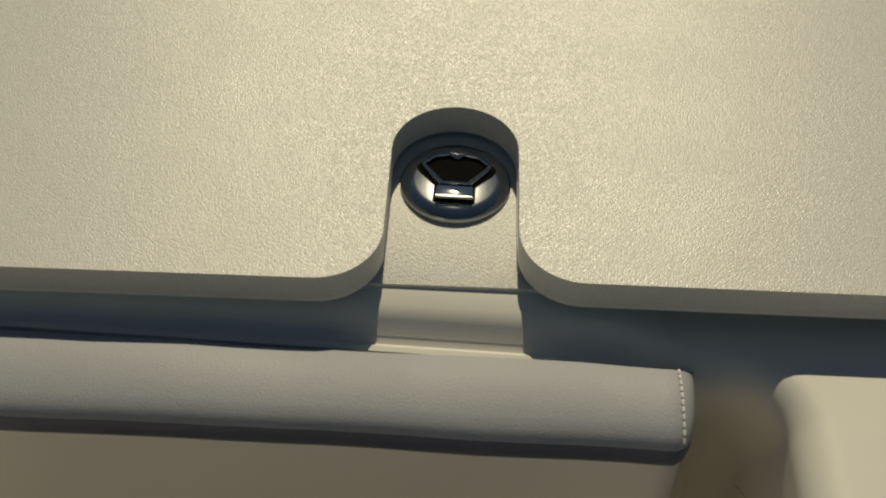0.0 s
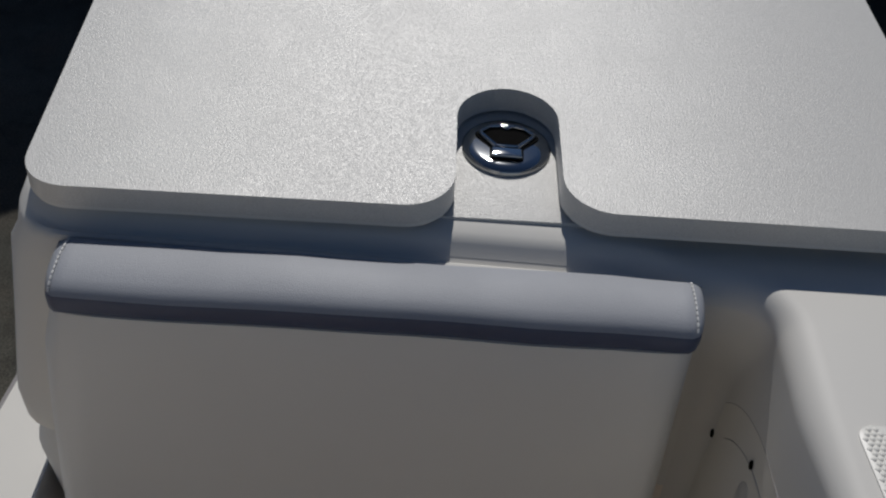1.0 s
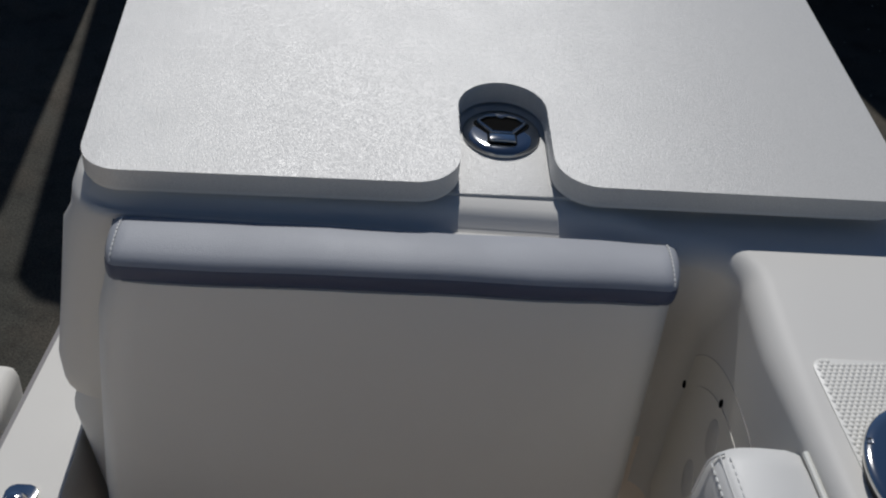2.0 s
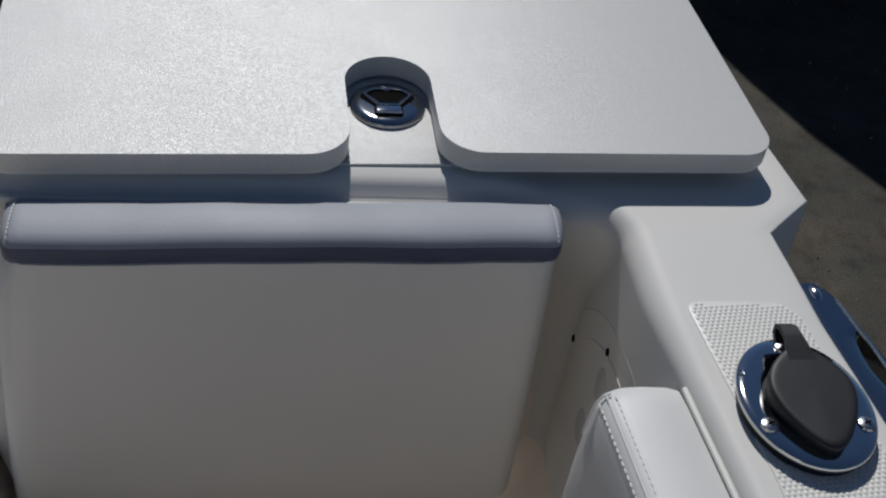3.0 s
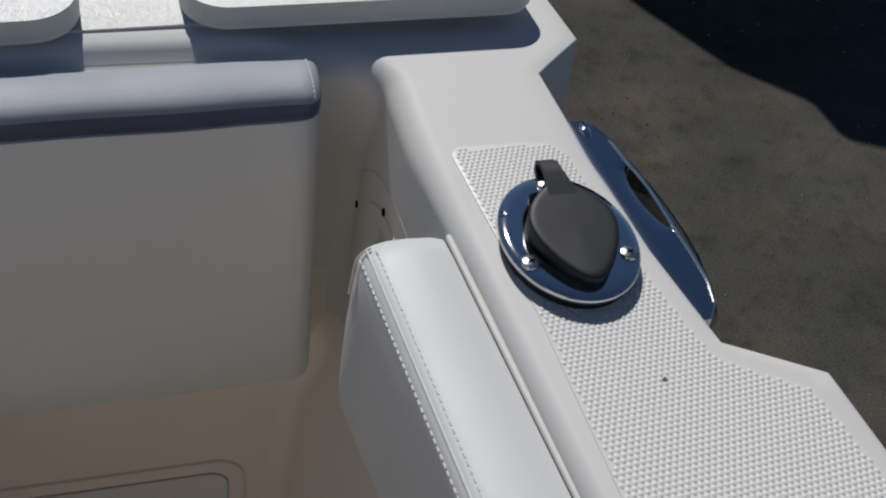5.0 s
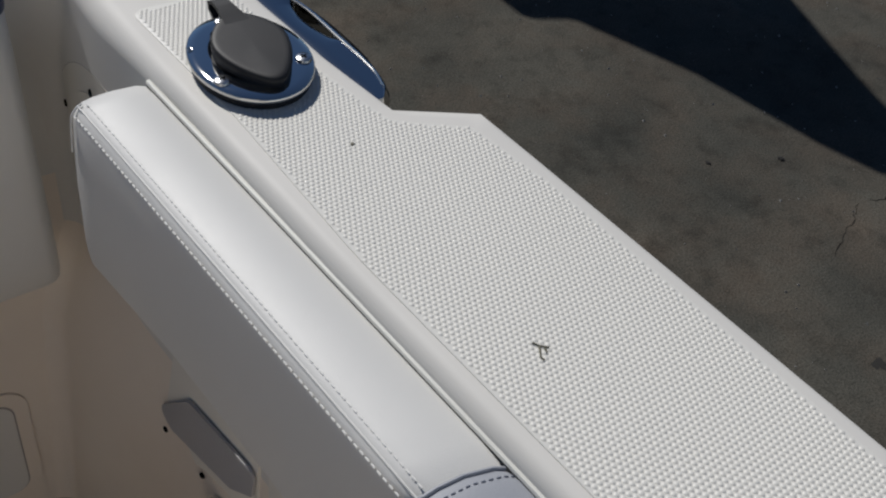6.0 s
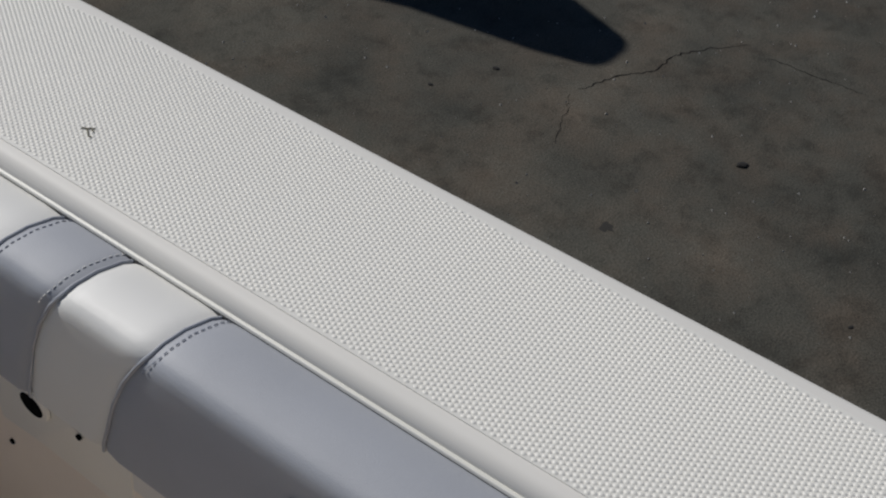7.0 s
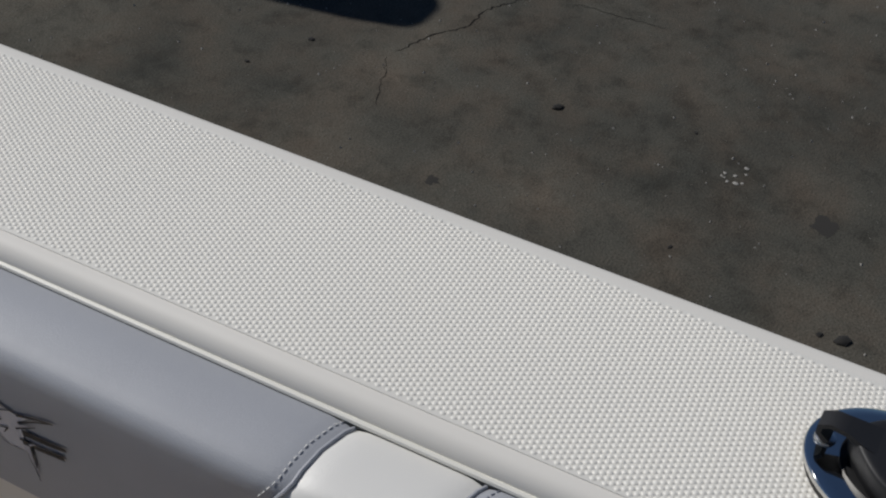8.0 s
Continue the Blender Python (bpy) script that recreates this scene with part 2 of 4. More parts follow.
in_line = [(0.296, 0.52), (0.296, 0.33), (0.298, 0.25), (0.3015, 0.19), (grip_x(0.0) - 0.003, 0.0), (grip_x(-0.7) - 0.003, -0.7), (grip_x(-1.4) - 0.003, -1.4), (grip_x(FRONT) - 0.003, FRONT)]


def out_at(y):
    """The outer edge for the sweep along the boat's length, aft of the cut-away."""
    pts = [(p[1], p[0]) for p in out_line]
    for (y0, x0), (y1, x1) in zip(pts, pts[1:]):
        if y0 <= y <= y1:
            return x0 + (x1 - x0) * (y - y0) / max(1e-6, y1 - y0)
    return pts[-1][1] if y > 0 else pts[0][1]


def in_at(y):
    pts = [(p[1], p[0]) for p in in_line][::-1]
    for (y0, x0), (y1, x1) in zip(pts, pts[1:]):
        if y0 <= y <= y1:
            return x0 + (x1 - x0) * (y - y0) / max(1e-6, y1 - y0)
    return pts[-1][1] if y > 0 else pts[0][1]


RC, RR = 0.030, 0.020                    # plan radius of the coved corner, radius of the rolled edge
CX, CY = 0.276 - RC, 0.4155 - RC
stations = [FRONT, -1.8, -1.4, -1.0, -0.7, -0.4, -0.2, -0.05, 0.03, 0.07, 0.086, 0.095, 0.106, 0.118, 0.13, 0.145, 0.16, 0.18, 0.2, 0.22, 0.24, 0.265, 0.29, 0.32, 0.34, CY]


def outer_points(y):
    xo = out_at(y)
    ro = 0.008 - 0.0055 * min(1.0, max(0.0, (y - 0.28) / 0.08))
    pts = [(xo - 0.02, y, 0.0)] + [(xo - ro + ro * math.sin(radians(d)), y, -ro + ro * math.cos(radians(d))) for d in (0, 30, 60, 90)]
    return pts + [(xo + 0.002, y, -0.05), (xo - 0.004, y, -0.5), (xo - 0.10, y, -0.95)]


rings = []
for y in stations:
    xi = in_at(y)
    r = 0.012 + 0.008 * min(1.0, max(0.0, (y - 0.2) / 0.12))
    wall = xi - r
    k = min(1.0, max(0.0, (y - 0.27) / (CY - 0.27)))
    e = min(1.0, max(0.0, (y - 0.285) / 0.05))
    ring = [(wall - 0.012 - 0.054 * k, y, -0.88), (wall - 0.008 - 0.023 * k, y, -0.45), (wall - 0.004 + 0.004 * e, y, -0.33), (wall - 0.0015 + 0.0015 * e, y, -0.11)]
    ring += [(xi - r * math.sin(a), y, -r + r * math.cos(a)) for a in (radians(d) for d in (90, 78, 65, 52, 38, 25, 12, 0))]
    rings.append(ring + [(xi + 0.02, y, 0.0)] + outer_points(y) + [(wall + 0.04, y, -0.98)])
gunwale_rings = rings
rings = [[(0.33, y, -0.3), (0.33, y, -0.02), (0.33, y, 0.0)] + outer_points(y) for y in (CY, 0.389, 0.40, 0.415, 0.431, 0.47, 0.52, 0.60)]
part("quarter_deck", loft(rings), GEL, boat)

# raised margin of the grip panel and its thousands of small studs
PANEL_IN, PANEL_OUT = 0.0, 0.014
panel = [(0.300, 0.309), (0.3145, 0.16), (grip_x(0.0), 0.0), (grip_x(-0.7), -0.7), (grip_x(-1.4), -1.4),
         (outer_x(-1.4) - PANEL_OUT, -1.4), (outer_x(-0.7) - PANEL_OUT, -0.7), (outer_x(0.0) - PANEL_OUT, 0.0), (0.459, 0.075), (0.410, 0.106), (0.391, 0.2), (0.382, 0.309)]
panel_line = rounded(panel, [0.010, 0.3, 0.6, 0, 0, 0, 0, 0, 0.008, 0.03, 0.2, 0.022], 8)
grip = part("grip_panel", slab(panel_line, -0.004, 0.0008, 0.0006, 2, True), GRIP, boat, "moulded white non-slip deck panel with raised diamond studs")


def inside(p, poly):
    x, y = p
    hit = False
    for (x0, y0), (x1, y1) in zip(poly, poly[1:] + poly[:1]):
        if (y0 > y) != (y1 > y) and x < (x1 - x0) * (y - y0) / (y1 - y0) + x0:
            hit = not hit
    return hit


verts, faces = [], []
PX, PY, H = 0.0040, 0.00346, 0.00066
lean = math.atan(0.085)
DIAMOND = [(math.cos(radians(90 * w)), math.sin(radians(90 * w))) for w in range(4)]
ca, sa = math.cos(lean), math.sin(lean)
for j in range(-100, 360):
    for i in range(-60, 80):
        u, v = (i + 0.5 * (j % 2)) * PX, -j * PY
        x, y = 0.39 + u * ca - v * sa, 0.0 + u * sa + v * ca
        if -1.12 < y < 0.306 and all(inside((x + dx, y + dy), panel_line) for dx, dy in ((0.0018, 0), (-0.0020, 0), (0, 0.0018))):
            k = len(verts)
            for r, z in ((0.0023, 0.0006), (0.0017, 0.0008 + H * 0.6), (0.0009, 0.0008 + H)):
                for w in range(4):
                    dx, dy = r * DIAMOND[w][0], r * DIAMOND[w][1]
                    verts.append((x + dx * ca - dy * sa, y + dx * sa + dy * ca, z))
            for b in (k, k + 4):
                faces += [(b + w, b + (w + 1) % 4, b + 4 + (w + 1) % 4, b + 4 + w) for w in range(4)]
            faces.append(tuple(range(k + 8, k + 12)))
me = bpy.data.meshes.new("studs")
me.from_pydata(verts, [], faces)
me.materials.append(GRIP)
me.polygons.foreach_set("use_smooth", [True] * len(me.polygons))
studs = new("grip_studs", me)
studs.parent = grip
tagged(studs, kind="stuff")

# the seat box: ledge, front face with a coved corner, rounded outer corner
BOX_L = -0.224
prof = [(0.95, 0.0065), (0.47, 0.0065), (0.4420, 0.0062), (0.435, 0.0015), (0.4295, -0.0050), (0.4255, -0.0070), (0.4225, -0.0050), (0.4195, -0.0055), (0.4180, -0.010), (0.4180, -0.03), (0.4555, -0.11), (0.4580, -0.19), (0.4585, -0.215), (0.4590, -0.232), (0.4600, -0.262), (0.465, -0.40), (0.466, -0.88)]


fillet = [(0.95, 0.0), (0.47, 0.0)] + [(0.4155 + RR - RR * math.sin(radians(d)), -RR + RR * math.cos(radians(d))) for d in (0, 12, 25, 38, 52, 65, 78, 90)] + [(0.4555, -0.11), (0.4580, -0.19), (0.4585, -0.215), (0.4590, -0.232), (0.4600, -0.262), (0.465, -0.40), (0.466, -0.88)]
rings = []
for x in (-0.165, -0.1, 0.0, 0.1, 0.16, 0.185, 0.20, 0.21, 0.22, CX):
    k = min(1.0, max(0.0, (x - 0.18) / 0.04))
    rings.append([(x, y0 + (y1 - y0) * k, z0 + (z1 - z0) * k) for (y0, z0), (y1, z1) in zip(prof, fillet)])
corner = []
for d in range(0, 91, 5):
    w = radians(90 - d)
    rr = RR
    u, v = math.cos(w), math.sin(w)
    reach = min((0.33 - CX) / max(u, 1e-6), (0.60 - CY) / max(v, 1e-6))
    ring = [(CX + reach * u, CY + reach * v, 0.0)] + [(CX + (RC + rr - rr * math.sin(radians(e))) * u, CY + (RC + rr - rr * math.sin(radians(e))) * v, -rr + rr * math.cos(radians(e))) for e in (0, 12, 25, 38, 52, 65, 78, 90)]
    ring += [(0.251 + 0.025 * u, 0.4305 + 0.025 * v, -0.11), (0.251 + 0.025 * u, 0.440 + 0.025 * v, -0.33), (0.214 + 0.026 * u, 0.440 + 0.026 * v, -0.45), (0.180 + 0.026 * u, 0.440 + 0.026 * v, -0.88)]
    corner.append(ring)
corner.append([p if i < 9 else ((0.276, 0.276, 0.245, 0.210)[i - 9], CY, p[2]) for i, p in enumerate(corner[-1])])
bm, skin = loft(gunwale_rings, caps=False), loft(corner, closed_ring=False)
spare = bpy.data.meshes.new("corner_skin")
skin.to_mesh(spare)
skin.free()
bm.from_mesh(spare)
bpy.data.meshes.remove(spare)
bmesh.ops.remove_doubles(bm, verts=bm.verts[:], dist=0.0002)
gunwale = part("gunwale", bm, GEL, boat)
gunwale.data.materials.append(BOUNCE_GEL)     # warm bounce light on the lower side wall, put in its colour
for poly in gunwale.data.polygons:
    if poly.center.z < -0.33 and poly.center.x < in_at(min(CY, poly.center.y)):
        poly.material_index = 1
left = []
foot = [(0.4215, -0.12), (0.4235, -0.19), (0.4275, -0.215), (0.4400, -0.230), (0.4330, -0.262), (0.4480, -0.40), (0.4500, -0.88)]
lip = {3: 0.0028, 4: 0.0065, 5: 0.0060, 6: 0.0012, 7: -0.0025, 8: -0.0030}    # the drip groove runs out round the corner
tuck = {-0.215: 0.004, -0.230: 0.020, -0.262: 0.010, -0.40: 0.026, -0.88: 0.026}
for d in (0, 15, 30, 45, 60, 75, 90):
    a = radians(d)
    r = 0.045
    ring = []
    for i, (y, z) in enumerate(prof[:10] + foot):
        x = BOX_L + r - r * math.sin(a) - 0.045 * min(0.24, max(0.0, -z)) / 0.27 - (0.004 if i > 8 else 0) + tuck.get(z, 0.0) * math.sin(a)
        z += lip.get(i, 0.0) * math.sin(a)
        fall = 0.018 * (1 - math.cos(a)) ** 2 * min(1.0, max(0.0, (11 - i) / 3))
        ring.append((x, y if i < 1 else y + r * (1 - math.cos(a)), z - fall))
    left.append(ring)
left = left[::-1]
left.insert(0, [(p[0] - 0.003, 0.95, p[2]) for p in left[0]])
rings.append([(0.270, y + 0.0006, z - 0.0006) for y, z in fillet])
box = part("seat_box", loft(left + rings, closed_ring=False), GEL, boat)
box.data.materials.append(BOUNCE_GEL)         # below the cushion, warm bounce light is put in the box's colour
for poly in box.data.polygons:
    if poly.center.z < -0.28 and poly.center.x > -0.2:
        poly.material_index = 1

# storage hatch low in the box's front, and the cockpit floor
def upright(bm):
    """Turns a flat plate up, its outline in (x, z), its face towards the bow."""
    bmesh.ops.transform(bm, matrix=Matrix.Rotation(radians(90), 4, "X"), verts=bm.verts)
    return bm


# the hatch frame shares the bounce-warmed colour of the box front
bm = upright(slab(rounded([(-0.14, -0.76), (0.180, -0.76), (0.183, -0.557), (-0.14, -0.557)], [0.034] * 4), -0.468, -0.4615, 0.003, 3, True))
hatch_door = part("storage_hatch", bm, BOUNCE_GEL, boat, "flush white storage hatch with a rounded frame")
bm = upright(slab(rounded([(-0.125, -0.745), (0.1625, -0.745), (0.1645, -0.5765), (-0.125, -0.5765)], [0.022] * 4), -0.4650, -0.4596, 0.002, 3, True))
part("hatch_panel", bm, GEL, hatch_door)
bm = upright(slab(rounded([(-0.1268, -0.7468), (0.1643, -0.7468), (0.1663, -0.5747), (-0.1268, -0.5747)], [0.0235] * 4), -0.4648, -0.4608))
part("hatch_gasket", bm, RUB, hatch_door)
bm = slab([(-2.4, FRONT), (0.36, FRONT), (0.36, 0.5), (-2.4, 0.5)], -0.96, -0.80)
part("cockpit_floor", bm, TAN, boat)
bm = slab([(-2.4, FRONT), (-2.15, FRONT), (-2.15, 0.6), (-2.4, 0.6)], -0.96, 0.0, 0.015)
part("port_gunwale", bm, GEL, boat)
bm = slab([(-2.15, 0.48), (-0.36, 0.48), (-0.36, 0.6), (-2.15, 0.6)], -0.96, -0.36, 0.015)
part("transom", bm, GEL, boat)

# hull bottom and foredeck close the boat below and forward
KEEL_X = -0.95
rings = []
for y, k in ((0.58, 1.0), (-1.0, 1.0), (FRONT, 0.98)):
    rings.append([(KEEL_X + (p - KEEL_X) * k, y, z) for p, z in ((-2.38, -0.90), (-2.30, -1.0), (-1.9, -1.12), (KEEL_X, -1.40), (0.0, -1.12), (0.37, -1.0), (0.43, -0.90))])
part("hull_bottom", loft(rings), GEL, boat)
rings = []
for y, k in ((FRONT - 0.002, 1.0), (-3.4, 0.86), (-4.1, 0.60), (-4.7, 0.28), (-4.95, 0.04)):
    rings.append([(KEEL_X + (p - KEEL_X) * k, y, z) for p, z in ((-2.40, 0.0), (0.70, 0.0), (0.66, -0.45), (0.42, -0.95), (KEEL_X, -1.40 + 0.9 * (1 - k) ** 2), (-2.30, -0.95), (-2.38, -0.45))])
part("foredeck", loft(rings), GEL, boat)

# unseen white block added further forward to bounce sun onto cushion and corner
bm = slab(rounded([(-1.50, -2.4), (-0.24, -2.4), (-0.24, -0.74), (-1.50, -0.74)], [0.06] * 4, 5), -0.81, 0.42, 0.03, 3, True)
part("bounce_block", bm, GEL, boat)

# low sill beside the box
bm = slab(rounded([(-0.352, 0.05), (-0.250, 0.05), (-0.258, 0.95), (-0.276, 0.95)], [0.006] * 4), -0.88, -0.30, 0.012, 4, True)
part("sill", bm, GEL, boat)
bm = tube([(-0.356, 0.05, -0.316), (-0.280, 0.95, -0.316)], 0.008, 8)
part("rub_rail", bm, RUB, boat, "grey rubber rub rail")

# timber blocks under the keel
for y in (0.2, -2.2):
    block = slab([(KEEL_X - 0.25, y - 0.1), (KEEL_X + 0.25, y - 0.1), (KEEL_X + 0.25, y + 0.1), (KEEL_X - 0.25, y + 0.1)], GROUND, -1.38, 0.006)
    tagged(part("keel_block", block, TIMBER), "weathered timber block under the boat's keel", "timber block", "blocks under the keel")

# ---- hatch lid on the box ----
LID_TOP, LID_LOW = 0.030, 0.0105
TILT_LID = radians(1.75)
SLOPE = math.tan(radians(3.0))


def turned(points, c=(0.10, 0.44), a=TILT_LID):
    return [(c[0] + (x - c[0]) * math.cos(a) - (y - c[1]) * math.sin(a), c[1] + (x - c[0]) * math.sin(a) + (y - c[1]) * math.cos(a)) for x, y in points]


NL, NR, NT = 0.0675, 0.1385, 0.5690
outline = rounded([(-0.211, 0.4390), (NL, 0.4380), (NL, NT), (NR, NT), (NR, 0.441), (0.413, 0.441), (0.398, 0.96), (-0.221, 0.96)],
                  [0.032, 0.034, 0.035, 0.035, 0.034, 0.028, 0.03, 0.03], 12)
lid = thing("hatch_lid", (0.1, 0.7, LID_LOW), "white textured hatch lid with a latch notch on the seat box", "hatch lid")


def sloped(bm):
    """Lifts the far side of a lid or support by the box's slope."""
    for v in bm.verts:
        v.co.z += max(0.0, v.co.y - 0.44) * SLOPE - max(0.0, 0.10 - v.co.x) * 0.014
    return bm


part("board", sloped(slab(turned(outline), LID_LOW + 0.0035, LID_TOP, 0.0025, 3)), BOARD, lid)
backing = [(0.101 + (x - 0.101) * 0.996, y + (0.0012 if y < 0.7 else -0.0012)) for x, y in outline]
part("backing", sloped(slab(turned(backing), LID_LOW, LID_LOW + 0.0055, 0.001, 2)), EDGE, lid, "pale cut edge of the lid")

# the landing under the notch, a textured strip that ends in a fine groove
bm = sloped(slab(turned([(0.02, 0.4545), (0.185, 0.4545), (0.185, 0.62), (0.02, 0.62)]), 0.001, 0.0085, 0.001, 2, True))
part("latch_landing", bm, BOARD, boat, "textured white landing for the latch")
bm = sloped(slab(turned([(-0.20, 0.462), (0.02, 0.462), (0.02, 0.94), (-0.20, 0.94)]), -0.02, 0.0085))
part("lid_support", bm, GEL, boat)
bm = sloped(slab(turned([(0.185, 0.462), (0.395, 0.462), (0.382, 0.94), (0.185, 0.94)]), -0.02, 0.0085))
part("lid_support", bm, GEL, boat)

# ---- flush latch ----
LX, LY, LZ = 0.1010, 0.5300, 0.0085 + 0.090 * SLOPE
latch = thing("flush_latch", (LX, LY, LZ), "round polished stainless flush latch with a dark pull ring", "latch")
R = 0.0315
part("bezel", loft([[(x, y, z + LZ) for x, y, z in ring] for ring in disc_rings([(R, -0.004), (R, 0.0006), (R - 0.0006, 0.0016), (R - 0.0022, 0.0029), (0.023, 0.0034), (0.015, 0.0038), (0.0001, 0.0040)], 56, cx=LX, cy=LY)]), SATIN, latch, "polished domed bezel")


def latch_outline(points, radii):
    return rounded([(LX + x * 0.001, LY + y * 0.001) for x, y in points], [r * 0.001 for r in radii], 5)


well = latch_outline([(-23.0, 8.0), (-20.6, 3.6), (-11.8, -7.0), (-11.8, -19.6), (11.8, -19.6), (11.8, -7.0), (20.6, 3.6), (23.0, 8.0), (15.0, 17.2), (6.0, 21.3), (-6.0, 21.3), (-15.0, 17.2)], [2, 4, 2, 1, 1, 2, 4, 2, 6, 6, 6, 6])
# the recess is a flat plate, its inner shade painted near black
part("recess", slab(well, LZ + 0.003, LZ + 0.0044), SHADE_SCREW_BLACK, latch, "flat black plate painting the finger recess's shade")
band = latch_outline([(-20.6, 8.2), (-18.6, 4.8), (-9.4, -7.2), (9.4, -7.2), (18.6, 4.8), (20.6, 8.2), (13.6, 15.8), (5.0, 19.3), (0.0, 19.6), (-5.0, 19.3), (-13.6, 15.8)], [1.5, 3, 1.5, 1.5, 3, 1.5, 4, 3, 1, 3, 4])
heart = latch_outline([(-17.6, 8.8), (-16.0, 6.0), (-6.6, -5.6), (6.6, -5.6), (16.0, 6.0), (17.6, 8.8), (11.8, 15.0), (4.4, 16.8), (0.0, 14.2), (-4.4, 16.8), (-11.8, 15.0)], [1.5, 3, 1.5, 1.5, 3, 1.5, 3, 2, 0.8, 2, 3])
near, mid, deep = ([(a[0] + (b[0] - a[0]) * k, a[1] + (b[1] - a[1]) * k) for a, b in zip(band, heart)] for k in (0.2, 0.5, 0.8))
part("pull_ring", loft([[(x, y, LZ + z) for x, y in line] for line, z in ((band, 0.0042), (band, 0.0054), (near, 0.0066), (mid, 0.0070), (deep, 0.0066), (heart, 0.0054), (heart, 0.0042))], caps=False), CHROME, latch, "polished heart-shaped pull ring")
part("paddle", slab(rounded([(LX - 0.0106, LY - 0.0186), (LX + 0.0106, LY - 0.0186), (LX + 0.0106, LY - 0.0086), (LX - 0.0106, LY - 0.0086)], [0.0012] * 4, 4), LZ + 0.004, LZ + 0.0062, 0.0010, 3, True), CHROME, latch)
part("paddle_lip", tube([(LX + x * 0.001, LY - 0.0188, LZ + 0.0066) for x in (-10.4, -5, 0, 5, 10.4)], 0.0011, 10), CHROME, latch)

# ---- backrest cushion on the box's front ----
cushion = thing("backrest_cushion", (0.02, 0.39, -0.355), "white vinyl backrest cushion with a grey top strip", "cushion")


def cushion_x(z, s):
    return (0.2288 + 0.008 * min(1.0, -z / 0.33)) if s > 0 else (-0.183 - 0.009 * min(1.0, max(0.0, -z - 0.022) / 0.05) - 0.028 * min(1.0, max(0.0, -z) / 0.33))


crest = [(0.4160, -0.012), (0.4158, 0.001), (0.4130, 0.0046), (0.4050, 0.0064), (0.3950, 0.0070), (0.3860, 0.0064), (0.3790, 0.0050), (0.3735, 0.0032), (0.3700, 0.0008), (0.3684, -0.0018)]


def soft(x, y, z):
    """Slow unevenness of the stuffing."""
    return 0.0011 * noise.noise(Vector((x * 16, y * 20, z * 12)))


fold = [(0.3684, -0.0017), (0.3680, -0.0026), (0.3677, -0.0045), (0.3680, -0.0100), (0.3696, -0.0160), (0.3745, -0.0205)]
face = [(0.3800, -0.0190), (0.3732, -0.0215), (0.3716, -0.033), (0.3712, -0.065), (0.3722, -0.12), (0.3745, -0.20), (0.380, -0.28), (0.388, -0.33), (0.402, -0.352)]


spaced = [0, 0.004, 0.010, 0.018, 0.028, 0.04] + [0.08 + 0.84 * i / 14 for i in range(15)] + [0.96, 0.972, 0.982, 0.990, 0.996, 1.0]


REAR = [(0.470, -0.352), (0.467, -0.20), (0.463, -0.11), (0.426, -0.031), (0.424, -0.026)]


def pad_point(y, z, t, back, rr):
    """A point of the pad's skin at the share t of its width; the ends roll back towards the wall."""
    xl, xr = cushion_x(z, -1), cushion_x(z, 1)
    x = xl + (xr - xl) * t
    d = min(x - xl, xr - x)
    q = 1 - math.sqrt(max(0.0, 1 - (1 - min(1.0, d / rr)) ** 2))
    far = 1 - t
    k = soft(x, y, z) * min(1.0, d / 0.03)
    return (x, y + (back - y) * 0.7 * q - (0.003 * far if y < 0.386 else 0.0) + k, z - (0.010 * q if z > -0.010 else 0) - 0.0065 * far + k)


def pad_part(pr, back, rr, rear=None):
    rings = []
    for t in spaced:
        ring = [pad_point(y, z, t, back, rr) for y, z in pr]
        for y, z in rear or ((back, pr[-1][1]), (back, pr[0][1])):
            ring.append((cushion_x(z, -1) + (cushion_x(z, 1) - cushion_x(z, -1)) * t, y, z - 0.0065 * (1 - t) * (0 if rear else 1)))
        rings.append(ring)
    return loft(rings)


part("top_strip", pad_part(crest, 0.4165, 0.013), GREY, cushion, "grey vinyl top strip")
# front of the grey strip; its own shade is painted as darker vinyl
part("shaded_front", pad_part(fold, 0.4165, 0.013), SHADED_GREY, cushion, "front of the grey strip, its shade put in the colour")
part("front_panel", pad_part(face, 0.425, 0.022, REAR), VINYL, cushion, "white vinyl front panel")
for t in (0.021, 0.979):
    pts = [Vector(pad_point(y, z, t, 0.4165, 0.013)) + Vector((0, -0.0004, 0.0006)) for y, z in crest[2:10]]
    part("stitching", stitches(pts, 0.0040, 0.0027, 0.0007), THREAD, cushion, "white stitching")

# ---- coaming bolster along the gunwale's inner side ----
bolster = thing("coaming_bolster", (0.27, -0.3, -0.13), "white and grey stitched vinyl bolster pad along the gunwale", "bolster pad")
AFT = 0.243


def bol_ring(y, swell=0.0):
    """The pad's section at y: flat top, soft inner shoulder, sloping inner face."""
    xo = pad_x(y) - 0.0005
    w = 0.060 + swell
    top, low = -0.013 + swell * 0.5, -0.174
    prof = [(0.0, -0.022), (0.0008, top - 0.0015), (0.008, top + 0.0012), (0.026, top + 0.0022), (w - 0.018, top + 0.0014), (w - 0.0098, top - 0.0004), (w - 0.0048, top - 0.0034), (w - 0.0018, top - 0.0082),
            (w - 0.0004, top - 0.016), (w + 0.0016, top - 0.040), (w + 0.0035, top - 0.075), (w + 0.0042, low + 0.022), (w + 0.0022, low + 0.007), (w - 0.006, low), (0.0, low)]
    return [(xo - d, y + slant(d, z), z) for d, z in prof]


